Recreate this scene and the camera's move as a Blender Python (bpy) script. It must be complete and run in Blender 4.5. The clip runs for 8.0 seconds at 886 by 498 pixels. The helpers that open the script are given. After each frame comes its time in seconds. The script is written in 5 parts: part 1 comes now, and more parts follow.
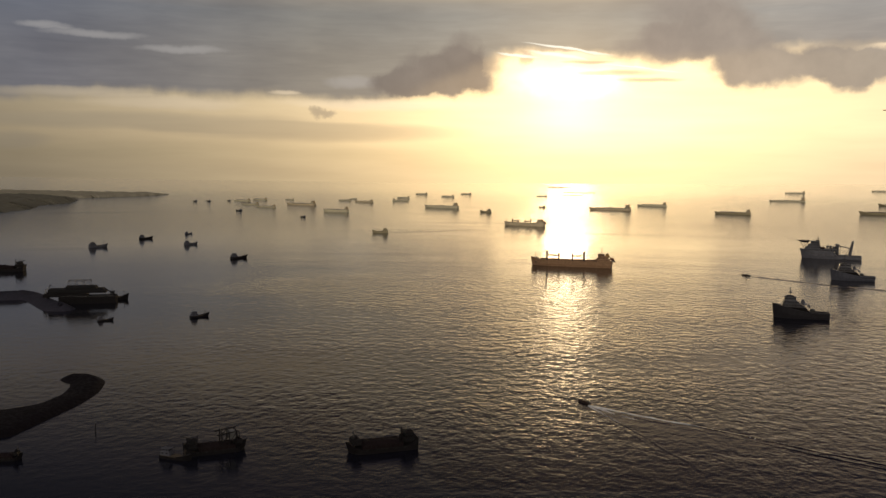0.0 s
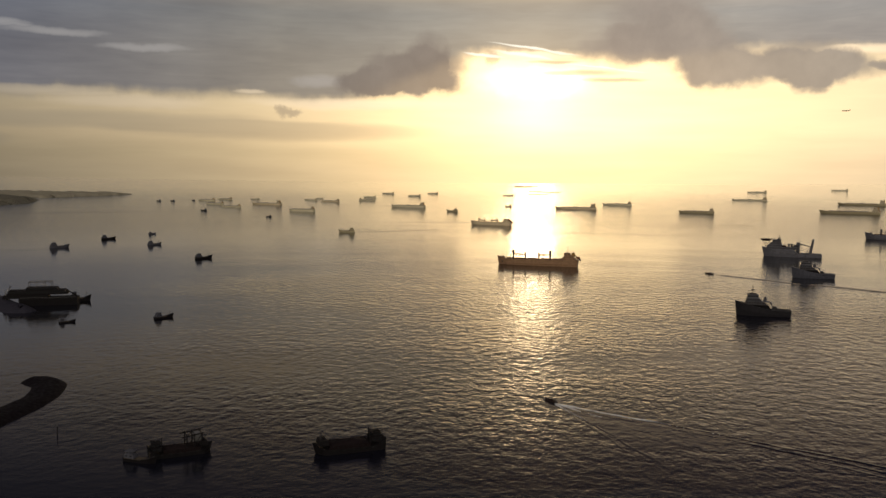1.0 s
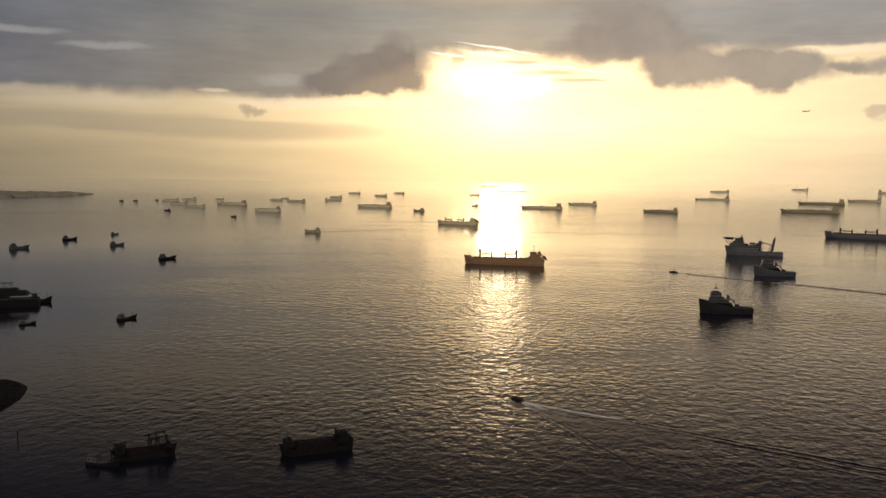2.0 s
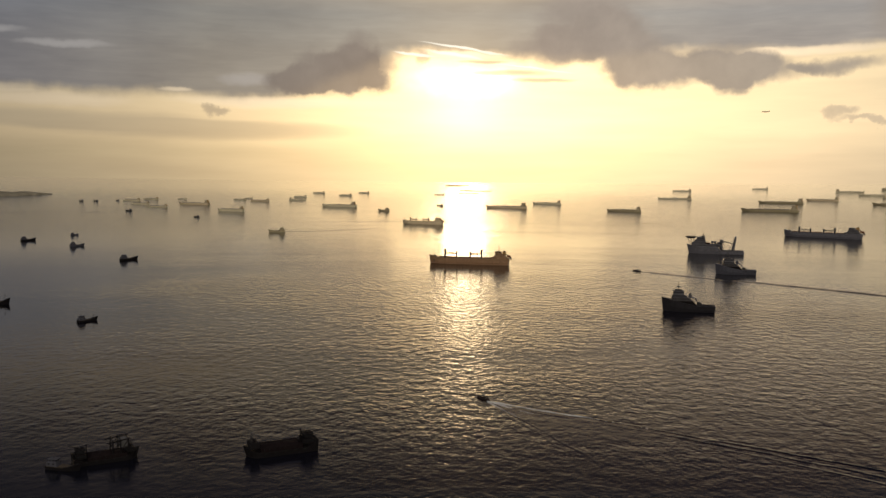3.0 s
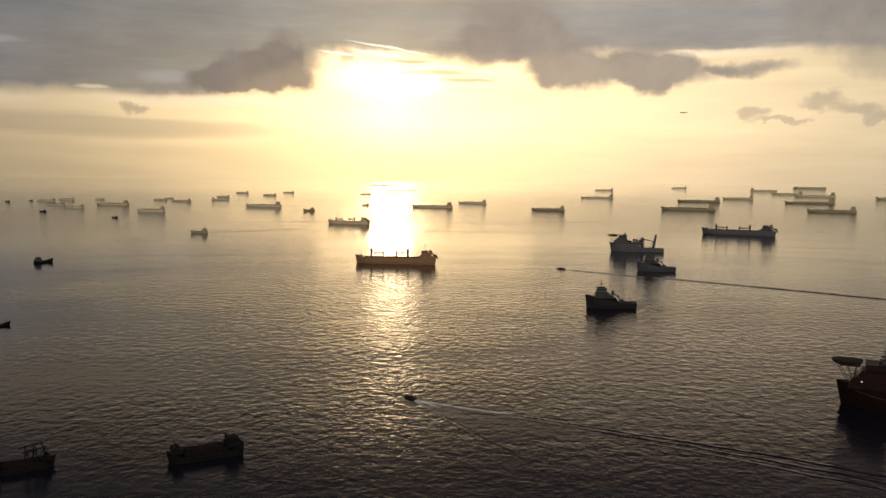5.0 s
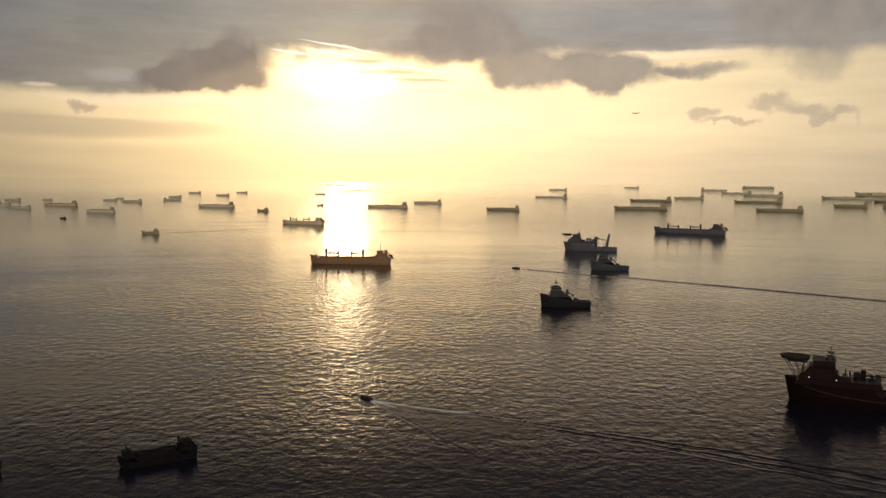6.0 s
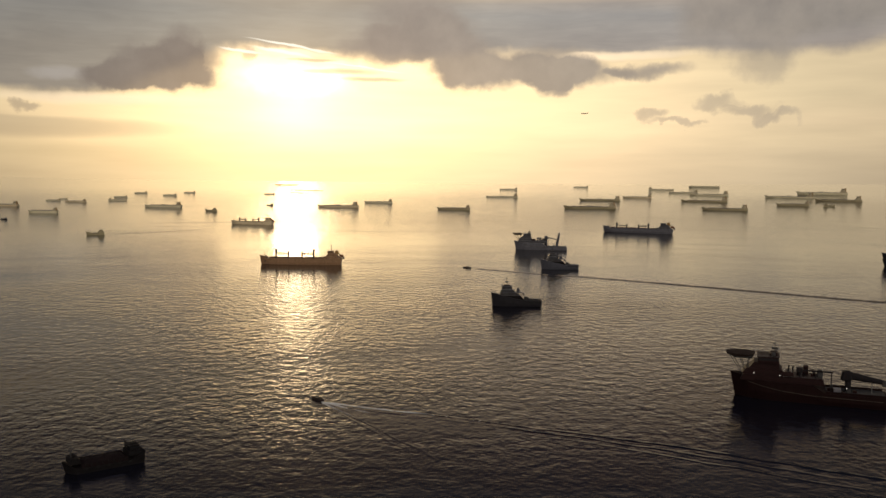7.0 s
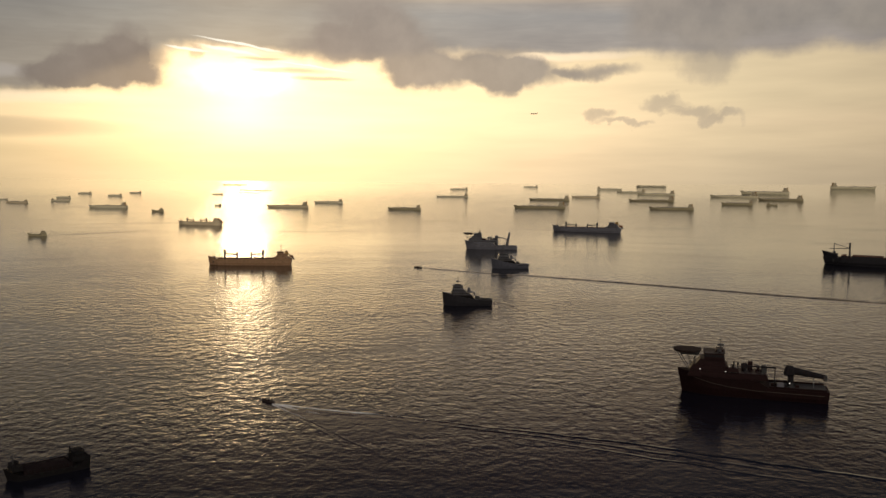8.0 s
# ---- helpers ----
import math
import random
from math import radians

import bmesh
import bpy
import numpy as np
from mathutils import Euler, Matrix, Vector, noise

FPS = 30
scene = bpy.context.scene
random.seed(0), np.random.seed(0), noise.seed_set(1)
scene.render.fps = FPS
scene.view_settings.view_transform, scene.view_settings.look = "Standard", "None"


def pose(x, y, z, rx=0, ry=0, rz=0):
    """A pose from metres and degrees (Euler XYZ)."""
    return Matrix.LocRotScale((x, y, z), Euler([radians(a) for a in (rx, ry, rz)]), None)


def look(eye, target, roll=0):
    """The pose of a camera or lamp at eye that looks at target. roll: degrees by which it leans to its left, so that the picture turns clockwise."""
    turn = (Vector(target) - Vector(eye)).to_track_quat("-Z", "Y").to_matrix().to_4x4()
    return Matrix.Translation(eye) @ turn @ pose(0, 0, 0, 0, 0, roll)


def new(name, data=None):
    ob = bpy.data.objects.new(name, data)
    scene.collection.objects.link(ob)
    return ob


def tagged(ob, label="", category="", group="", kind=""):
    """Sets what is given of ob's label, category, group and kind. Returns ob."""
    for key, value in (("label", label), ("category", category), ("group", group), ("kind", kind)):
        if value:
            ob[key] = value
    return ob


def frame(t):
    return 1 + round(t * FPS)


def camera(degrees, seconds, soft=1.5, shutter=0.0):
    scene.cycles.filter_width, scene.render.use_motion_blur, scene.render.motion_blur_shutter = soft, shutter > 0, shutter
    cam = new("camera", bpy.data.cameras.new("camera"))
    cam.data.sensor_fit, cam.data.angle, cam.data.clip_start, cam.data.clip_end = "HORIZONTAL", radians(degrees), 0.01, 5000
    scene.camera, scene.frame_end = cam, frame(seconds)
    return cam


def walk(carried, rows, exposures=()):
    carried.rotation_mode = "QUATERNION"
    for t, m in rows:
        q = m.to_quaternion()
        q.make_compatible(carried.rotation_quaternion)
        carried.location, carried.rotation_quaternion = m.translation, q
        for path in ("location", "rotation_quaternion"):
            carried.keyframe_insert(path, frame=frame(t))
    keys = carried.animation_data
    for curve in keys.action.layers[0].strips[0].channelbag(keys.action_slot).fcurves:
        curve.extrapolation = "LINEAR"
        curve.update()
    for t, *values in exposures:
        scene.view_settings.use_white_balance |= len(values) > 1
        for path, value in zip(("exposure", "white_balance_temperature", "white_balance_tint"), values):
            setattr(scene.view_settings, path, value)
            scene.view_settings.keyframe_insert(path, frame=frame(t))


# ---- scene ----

# the camera: it hovers at one place, 130 m over the water, and turns slowly to the right
EYE = 130
cam = camera(52.82, 8.0, soft=1.5)
ROWS = [
    (0.0, -0.000, -4.999, 0.510),
    (0.5, -1.078, -5.009, 0.508),
    (1.0, -2.139, -5.017, 0.507),
    (1.5, -3.206, -5.023, 0.506),
    (3.0, -6.539, -5.030, 0.503),
    (3.5, -7.687, -5.030, 0.501),
    (4.0, -8.828, -5.028, 0.500),
    (4.5, -10.008, -5.025, 0.499),
    (6.0, -14.161, -5.011, 0.495),
    (6.5, -15.729, -5.005, 0.494),
    (7.0, -17.308, -4.998, 0.493),
    (7.5, -18.881, -4.992, 0.492),
    (8.0, -20.477, -4.985, 0.491),
]
walk(cam, [(t, pose(0, 0, EYE, 90 + pitch, 0, yaw) @ pose(0, 0, 0, 0, 0, lean)) for t, yaw, pitch, lean in ROWS])

# ---- light ----
SUN_AZ, SUN_EL = 7.9, 4.05            # degrees to the right of +y, and above the horizon
HAZE = 0.9       # the haze line lies so many degrees below the level; heights in the sky count from it
GAP_EL = 5.8                         # the torn gap in the cloud above it
SUN_DIR = Vector((math.sin(radians(SUN_AZ)) * math.cos(radians(SUN_EL)), math.cos(radians(SUN_AZ)) * math.cos(radians(SUN_EL)), math.sin(radians(SUN_EL))))
sun = bpy.data.lights.new("sun", "SUN")
sun.energy, sun.angle, sun.color = 0.02, radians(2.8), (1.0, 0.72, 0.42)
GAP_DIR = Vector((math.sin(radians(SUN_AZ)) * math.cos(radians(GAP_EL)), math.cos(radians(SUN_AZ)) * math.cos(radians(GAP_EL)), math.sin(radians(GAP_EL))))
new("sun", sun).matrix_basis = look(SUN_DIR * 100, (0, 0, 0))


class Nodes:
    """Small wrapper to write node trees as sums."""

    def __init__(self, tree):
        self.tree = tree

    def add(self, kind):
        return self.tree.nodes.new(kind)

    def vec(self, op):
        n = self.add("ShaderNodeVectorMath")
        n.operation = op
        return n

    def plug(self, socket, v):
        if isinstance(v, bpy.types.NodeSocket):
            self.tree.links.new(v, socket)
        else:
            socket.default_value = v

    def m(self, op, *args, clamp=False):
        n = self.add("ShaderNodeMath")
        n.operation, n.use_clamp = op, clamp
        for i, a in enumerate(args):
            self.plug(n.inputs[i], a)
        return n.outputs[0]

    def smooth(self, v, a, b, lo=0.0, hi=1.0):
        n = self.add("ShaderNodeMapRange")
        n.interpolation_type = "SMOOTHSTEP"
        for i, a in enumerate((v, a, b, lo, hi)):
            self.plug(n.inputs[i], a)
        return n.outputs[0]

    def mix(self, fac, a, b, kind="MIX"):
        n = self.add("ShaderNodeMix")
        n.data_type, n.blend_type = "RGBA", kind
        self.plug(n.inputs[0], fac), self.plug(n.inputs[6], a), self.plug(n.inputs[7], b)
        return n.outputs[2]

    def ramp(self, v, lo, hi, stops):
        n = self.add("ShaderNodeValToRGB")
        e = n.color_ramp.elements
        while len(e) < len(stops):
            e.new(0.5)
        for el, (p, c) in zip(e, stops):
            el.position, el.color = (p - lo) / (hi - lo), (*c, 1)
        self.plug(n.inputs[0], self.m("DIVIDE", self.m("SUBTRACT", v, lo), hi - lo))
        return n.outputs[0]

    def noise(self, vec, scale, detail=4.0, rough=0.55, dist=0.0):
        n = self.add("ShaderNodeTexNoise")
        self.plug(n.inputs["Vector"], vec)
        n.inputs["Scale"].default_value, n.inputs["Detail"].default_value = scale, detail
        n.inputs["Roughness"].default_value, n.inputs["Distortion"].default_value = rough, dist
        return n.outputs


# the sky: low sun behind a broken cloud deck, warm haze below it
world = bpy.data.worlds.new("sky")
scene.world = world
world.use_nodes = True
world.node_tree.nodes.clear()
w = Nodes(world.node_tree)
ray_dir = w.add("ShaderNodeTexCoord").outputs["Generated"]
xyz = w.add("ShaderNodeSeparateXYZ")
w.plug(xyz.inputs[0], ray_dir)
dx, dy, dz = xyz.outputs
DEG = 57.29578
az = w.m("MULTIPLY", w.m("ARCTAN2", dx, dy), DEG)
el = w.m("ADD", w.m("MULTIPLY", w.m("ARCSINE", dz), DEG), HAZE)
flat = w.vec("MULTIPLY")     # clouds are wider than high
w.plug(flat.inputs[0], ray_dir)
flat.inputs[1].default_value = (1, 1, 2.4)
n1 = w.noise(flat.outputs[0], 9.0, 3.0, 0.5)
n2 = w.noise(ray_dir, 30.0, 4.5, 0.56)
sep1, sep2 = w.add("ShaderNodeSeparateColor"), w.add("ShaderNodeSeparateColor")
w.plug(sep1.inputs[0], n1[1]), w.plug(sep2.inputs[0], n2[1])


def warp(v, channel, a1, a2):
    v = w.m("ADD", v, w.m("MULTIPLY", w.m("SUBTRACT", sep1.outputs[channel], 0.5), a1))
    return w.m("ADD", v, w.m("MULTIPLY", w.m("SUBTRACT", sep2.outputs[channel], 0.5), a2))


azw, elw = warp(az, 0, 2.0, 2.4), warp(el, 1, 0.8, 2.0)


def bank(blobs, a=azw, e=elw):
    """The summed density of soft ellipses (azimuth, elevation, half width, half height)."""
    total = 0.0
    for a0, e0, ra, re in blobs:
        p = w.m("DIVIDE", w.m("SUBTRACT", a, a0), ra * 1.45)
        q = w.m("DIVIDE", w.m("SUBTRACT", e, e0), re * 1.45)
        d = w.m("SUBTRACT", 1.0, w.m("ADD", w.m("MULTIPLY", p, p), w.m("MULTIPLY", q, q)), clamp=True)
        total = w.m("ADD", total, d)
    return total


dot = w.vec("DOT_PRODUCT")
w.plug(dot.inputs[0], ray_dir)
dot.inputs[1].default_value = GAP_DIR
off_sun = w.m("MULTIPLY", w.m("ARCCOSINE", w.m("MINIMUM", dot.outputs["Value"], 0.999999)), DEG)

haze = w.ramp(az, -180, 180, [(-120, (0.52, 0.45, 0.38)), (-60, (0.30, 0.25, 0.19)), (-26, (0.305, 0.257, 0.176)), (-12, (0.60, 0.487, 0.31)), (-3, (0.92, 0.73, 0.448)), (6, (1.36, 1.0, 0.63)),
                              (14, (1.42, 1.07, 0.64)), (24, (1.15, 0.88, 0.53)), (38, (0.76, 0.61, 0.385)), (50, (0.55, 0.435, 0.28)), (85, (0.28, 0.235, 0.18)), (150, (0.52, 0.45, 0.38))])
streaky = w.vec("MULTIPLY")
w.plug(streaky.inputs[0], ray_dir)
streaky.inputs[1].default_value = (1, 1, 9)
veil = w.noise(streaky.outputs[0], 7.0, 4.0, 0.5)[0]
haze = w.mix(1.0, haze, w.ramp(veil, 0, 1, [(0.25, (0.89, 0.89, 0.90)), (0.75, (1.08, 1.07, 1.06))]), "MULTIPLY")
murk = w.ramp(el, -4, 6, [(-0.5, (0.64, 0.66, 0.69)), (0.9, (0.65, 0.67, 0.70)), (1.9, (0.71, 0.725, 0.74)), (3.0, (0.92, 0.90, 0.90)), (3.9, (1.0, 0.975, 0.98)), (5.4, (0.93, 0.93, 0.96))])
light_murk = w.ramp(el, -4, 6, [(-0.5, (0.76, 0.765, 0.80)), (0.9, (0.78, 0.785, 0.82)), (2.1, (0.86, 0.86, 0.89)), (3.3, (0.98, 0.97, 0.98)), (4.1, (1.04, 1.02, 1.03)), (5.4, (1, 1, 1))])
haze = w.mix(1.0, haze, w.mix(w.smooth(az, 9.0, 25.0), murk, light_murk), "MULTIPLY")

deck_colour = w.ramp(az, -180, 180, [(-120, (0.50, 0.46, 0.44)), (-48, (0.11, 0.12, 0.145)), (-24, (0.132, 0.134, 0.160)), (-8, (0.215, 0.204, 0.190)), (2, (0.24, 0.243, 0.24)), (12, (0.295, 0.285, 0.272)), (26, (0.35, 0.315, 0.287)),
                                     (42, (0.32, 0.275, 0.245)), (70, (0.14, 0.135, 0.14)), (140, (0.50, 0.46, 0.44))])
# unseen upper deck: bright strip added near 13 degrees, for the sea to mirror
overhead = w.ramp(el, 0, 90, [(8.0, (1.0, 1.0, 1.0)), (10.6, (0.89, 0.955, 1.02)), (11.3, (1, 1, 1)), (12.8, (2.6, 2.02, 1.15)), (15.0, (1.4, 1.13, 0.92)), (17.6, (0.38, 0.32, 0.365)), (22, (0.11, 0.112, 0.20)), (29, (0.07, 0.084, 0.165)), (47, (0.07, 0.09, 0.19)), (80, (0.12, 0.15, 0.26))])
overhead_sides = w.ramp(el, 0, 90, [(8.0, (1.0, 1.0, 1.0)), (10.6, (0.89, 0.955, 1.02)), (12.8, (1.9, 1.5, 0.92)), (15.0, (0.75, 0.64, 0.55)), (17.6, (0.22, 0.21, 0.25)), (22, (0.07, 0.078, 0.135)), (29, (0.058, 0.072, 0.14)), (47, (0.07, 0.09, 0.19)), (80, (0.12, 0.15, 0.26))])
deck_colour = w.mix(1.0, deck_colour, w.mix(w.m("MAXIMUM", w.smooth(az, 24.0, 46.0), w.smooth(az, -26.0, -6.0, 0.8, 0.0)), overhead, overhead_sides), "MULTIPLY")
deck_colour = w.mix(1.0, deck_colour, w.ramp(sep1.outputs[2], 0, 1, [(0.3, (0.86, 0.86, 0.88)), (0.7, (1.15, 1.14, 1.12))]), "MULTIPLY")
streak = w.noise(streaky.outputs[0], 16.0, 4.0, 0.6, 0.5)[0]
deck_colour = w.mix(1.0, deck_colour, w.ramp(streak, 0, 1, [(0.3, (0.92, 0.925, 0.935)), (0.7, (1.08, 1.07, 1.05))]), "MULTIPLY")
edge = w.smooth(az, -5.0, 4.5, 5.3, 8.15)
deck = w.smooth(w.m("SUBTRACT", warp(el, 1, 1.6, 1.0), edge), -0.55, 0.55)
sky = w.mix(deck, haze, deck_colour)

# veiled sun: a white core under the deck and a wide yellow glow
core_az = w.m("DIVIDE", w.m("SUBTRACT", warp(az, 0, 2.0, 2.4), SUN_AZ), 2.2)
core_el = w.m("DIVIDE", w.m("SUBTRACT", warp(el, 1, 0.8, 1.2), GAP_EL + HAZE - 0.2), 0.68)
core = w.m("POWER", 2.71828, w.m("MULTIPLY", w.m("ADD", w.m("MULTIPLY", core_az, core_az), w.m("MULTIPLY", core_el, core_el)), -1.0))
wide = w.m("POWER", 2.71828, w.m("DIVIDE", off_sun, -6.5))
open_sky = w.m("SUBTRACT", 1.0, w.m("MULTIPLY", deck, 0.82))
sky = w.mix(1.0, sky, w.mix(w.m("MULTIPLY", core, open_sky), (0, 0, 0, 1), (1.6, 1.4, 1.1, 1)), "ADD")
sky = w.mix(1.0, sky, w.mix(w.m("MULTIPLY", wide, open_sky), (0, 0, 0, 1), (1.25, 0.82, 0.25, 1)), "ADD")

lobe_az, lobe_el = w.m("DIVIDE", w.m("SUBTRACT", az, SUN_AZ), 2.3), w.m("DIVIDE", w.m("SUBTRACT", el, SUN_EL + HAZE - 0.35), 1.6)
lobe = w.m("POWER", 2.71828, w.m("MULTIPLY", w.m("ADD", w.m("MULTIPLY", lobe_az, lobe_az), w.m("MULTIPLY", lobe_el, lobe_el)), -1.0))
sky = w.mix(1.0, sky, w.mix(lobe, (0, 0, 0, 1), (0.8, 0.52, 0.16, 1)), "ADD")

# bright slots in the deck, and the grey bands in the haze
low_slots = w.smooth(bank([(-17.3, 4.84, 3.9, 0.36), (-10.2, 5.64, 0.95, 0.12), (-22.7, 5.40, 4.2, 0.26), (-3.1, 5.01, 6.2, 0.34), (7.6, 8.16, 2.62, 0.20), (9.5, 7.6, 2.0, 0.14), (25.8, 8.02, 0.9, 0.31), (28.5, 8.10, 3.82, 0.24)],
                          warp(az, 0, 2.2, 1.2), warp(el, 1, 0.5, 0.35)), 0.0, 1.1)
sky = w.mix(w.m("MULTIPLY", low_slots, 0.7), sky, w.mix(1.0, haze, (1.22, 1.24, 1.35, 1), "MULTIPLY"))
high_slots = w.smooth(bank([(-21.0, 8.75, 2.6, 0.20), (-16.2, 8.05, 2.2, 0.20), (-5.6, 6.41, 1.5, 0.34), (-23.8, 9.05, 1.4, 0.16)], warp(az, 0, 2.2, 2.0), warp(el, 1, 0.5, 0.5)), 0.0, 1.2)
sky = w.mix(w.m("MULTIPLY", high_slots, 0.5), sky, (0.42, 0.40, 0.39, 1))
bands = w.smooth(bank([(-25.7, 2.50, 1.78, 0.45), (-18.6, 3.71, 10.2, 0.47), (-8.1, 3.27, 7.9, 0.50)], az, warp(el, 1, 0.4, 0.12)), 0.0, 1.0)
sky = w.mix(w.m("MULTIPLY", bands, 0.4), sky, (0.21, 0.19, 0.155, 1))

# cumulus in front of the glow
azc, elc = warp(az, 0, 1.6, 1.7), warp(el, 1, 0.6, 1.5)
cum = bank([(-3.0, 6.35, 1.6, 0.75), (-1.5, 7.2, 1.3, 1.1), (0.9, 8.2, 1.05, 1.15), (0.3, 7.2, 1.5, 1.2), (2.3, 7.3, 1.3, 1.0), (-0.2, 6.25, 3.5, 0.75),
            (15.1, 10.43, 2.5, 2.0), (13.2, 8.51, 2.1, 1.0), (17.1, 9.09, 2.1, 1.5), (18.8, 7.55, 1.7, 1.4), (21.0, 7.11, 2.8, 0.95), (23.9, 7.56, 2.4, 1.05), (26.4, 7.09, 2.1, 0.8), (24.2, 6.16, 1.0, 0.5), (30.2, 7.17, 2.0, 0.45),
            (33.6, 10.26, 2.0, 1.9), (37.1, 9.6, 1.9, 1.6), (41.4, 10.4, 6.8, 1.2), (48.0, 9.6, 3.0, 1.2), (56.0, 8.6, 5.0, 1.6), (-34.0, 7.5, 4.0, 1.3)], azc, elc)
cum = w.m("MULTIPLY", cum, w.smooth(elc, 4.9, 6.0))
thin = bank([(34.2, 5.35, 1.2, 0.38), (36.0, 4.75, 1.5, 0.34), (37.8, 4.3, 1.1, 0.28), (30.2, 4.55, 0.8, 0.34), (32.0, 4.0, 1.7, 0.18), (-7.6, 4.55, 0.6, 0.26), (5.1, 7.75, 0.45, 0.45), (36.6, 7.7, 1.6, 1.1)], warp(az, 0, 1.6, 3.4), warp(el, 1, 0.6, 2.4))
wisps = w.smooth(bank([(10.6, 7.05, 2.6, 0.16), (12.8, 6.62, 1.9, 0.12), (9.0, 7.75, 1.6, 0.10)], warp(az, 0, 1.5, 1.0), warp(el, 1, 0.3, 0.25)), 0.1, 1.0)
glints = w.smooth(bank([(7.9, 8.52, 2.3, 0.07), (4.6, 7.75, 1.1, 0.08), (7.2, 8.05, 1.6, 0.10), (12.2, 7.85, 2.2, 0.05)], warp(az, 0, 1.5, 0.8), w.m("ADD", warp(el, 1, 0.8, 0.35), w.m("MULTIPLY", w.m("SUBTRACT", az, 8.0), 0.12))), 0.1, 1.0)
cloud_colour = w.ramp(az, -60, 90, [(-40, (0.10, 0.10, 0.11)), (-8, (0.15, 0.142, 0.142)), (2, (0.185, 0.168, 0.163)), (8, (0.25, 0.22, 0.205)), (20, (0.31, 0.27, 0.238)), (45, (0.29, 0.255, 0.22)), (80, (0.10, 0.10, 0.11))])
cloud_colour = w.mix(1.0, cloud_colour, w.ramp(sep2.outputs[2], 0, 1, [(0.3, (0.88, 0.88, 0.90)), (0.7, (1.14, 1.12, 1.10))]), "MULTIPLY")
sky = w.mix(w.m("MULTIPLY", w.smooth(thin, 0.0, 1.0), 0.5), sky, cloud_colour)
sky = w.mix(w.m("MULTIPLY", wisps, 0.6), sky, cloud_colour)
sky = w.mix(w.m("MULTIPLY", glints, 0.8), sky, (1.25, 1.18, 1.0, 1))
sky = w.mix(w.m("MULTIPLY", w.smooth(cum, 0.08, 1.15), 0.92), sky, cloud_colour)

# unseen pale cloud added behind the viewer, to brighten the ships' facing sides
behind = w.vec("DOT_PRODUCT")
w.plug(behind.inputs[0], ray_dir)
behind.inputs[1].default_value = (-math.sin(radians(SUN_AZ)), -math.cos(radians(SUN_AZ)), 0.0)
pale = w.mix(1.0, (0.86, 0.76, 0.64, 1), w.ramp(sep1.outputs[2], 0, 1, [(0.3, (0.85, 0.86, 0.88)), (0.7, (1.15, 1.14, 1.12))]), "MULTIPLY")
sky = w.mix(w.smooth(behind.outputs["Value"], -0.05, 0.65), sky, pale)

clear = w.add("ShaderNodeTexSky")
clear.sky_type, clear.sun_disc, clear.sun_elevation, clear.sun_rotation = "NISHITA", False, radians(SUN_EL), radians(SUN_AZ)
back_clear, back = w.add("ShaderNodeBackground"), w.add("ShaderNodeBackground")
w.plug(back_clear.inputs[0], clear.outputs[0])
back_clear.inputs[1].default_value = 0.004
w.plug(back.inputs[0], sky)
both = w.add("ShaderNodeAddShader")
w.plug(both.inputs[0], back_clear.outputs[0]), w.plug(both.inputs[1], back.outputs[0])
w.plug(w.add("ShaderNodeOutputWorld").inputs[0], both.outputs[0])


# ---- materials ----
def material(name):
    mat = bpy.data.materials.new(name)
    mat.use_nodes = True
    mat.node_tree.nodes.clear()
    g = Nodes(mat.node_tree)
    out, b = g.add("ShaderNodeOutputMaterial"), g.add("ShaderNodeBsdfPrincipled")
    g.plug(out.inputs[0], b.outputs[0])
    return mat, g, b


def bump(g, height, strength, distance, level=False):
    n = g.add("ShaderNodeBump")
    if level:                    # water lies level whatever the sheet does
        up = g.add("ShaderNodeCombineXYZ")
        up.inputs[2].default_value = 1.0
        g.plug(n.inputs["Normal"], up.outputs[0])
    n.inputs["Strength"].default_value, n.inputs["Distance"].default_value = strength, distance
    g.plug(n.inputs["Height"], height)
    return n.outputs[0]


def paint(name, rgb, rough=0.5, wear=(0.10, 0.045, 0.02), amount=0.35, scale=0.35, metal=0.0):
    """Weathered coating: faded patches, rust runs down the plates, a little relief."""
    mat, g, b = material(name)
    place = g.add("ShaderNodeTexCoord").outputs["Object"]
    runs = g.vec("MULTIPLY")
    g.plug(runs.inputs[0], place)
    runs.inputs[1].default_value = (1, 1, 0.18)
    fade = g.noise(place, scale, 3.0)[0]
    rust = g.noise(runs.outputs[0], scale * 3.2, 5.0, 0.65)[0]
    c = g.mix(1.0, (*rgb, 1), g.ramp(fade, 0, 1, [(0.3, (0.78, 0.78, 0.78)), (0.7, (1.15, 1.15, 1.15))]), "MULTIPLY")
    c = g.mix(g.m("MULTIPLY", g.smooth(rust, 0.55, 0.72), amount), c, (*wear, 1))
    g.plug(b.inputs["Base Color"], c)
    g.plug(b.inputs["Roughness"], g.smooth(rust, 0.3, 0.7, rough * 0.85, min(1, rough * 1.3)))
    b.inputs["Metallic"].default_value, b.inputs["Specular IOR Level"].default_value = metal, 0.12
    g.plug(b.inputs["Normal"], bump(g, rust, 0.3, 0.03))
    return mat


RILL = 0.2


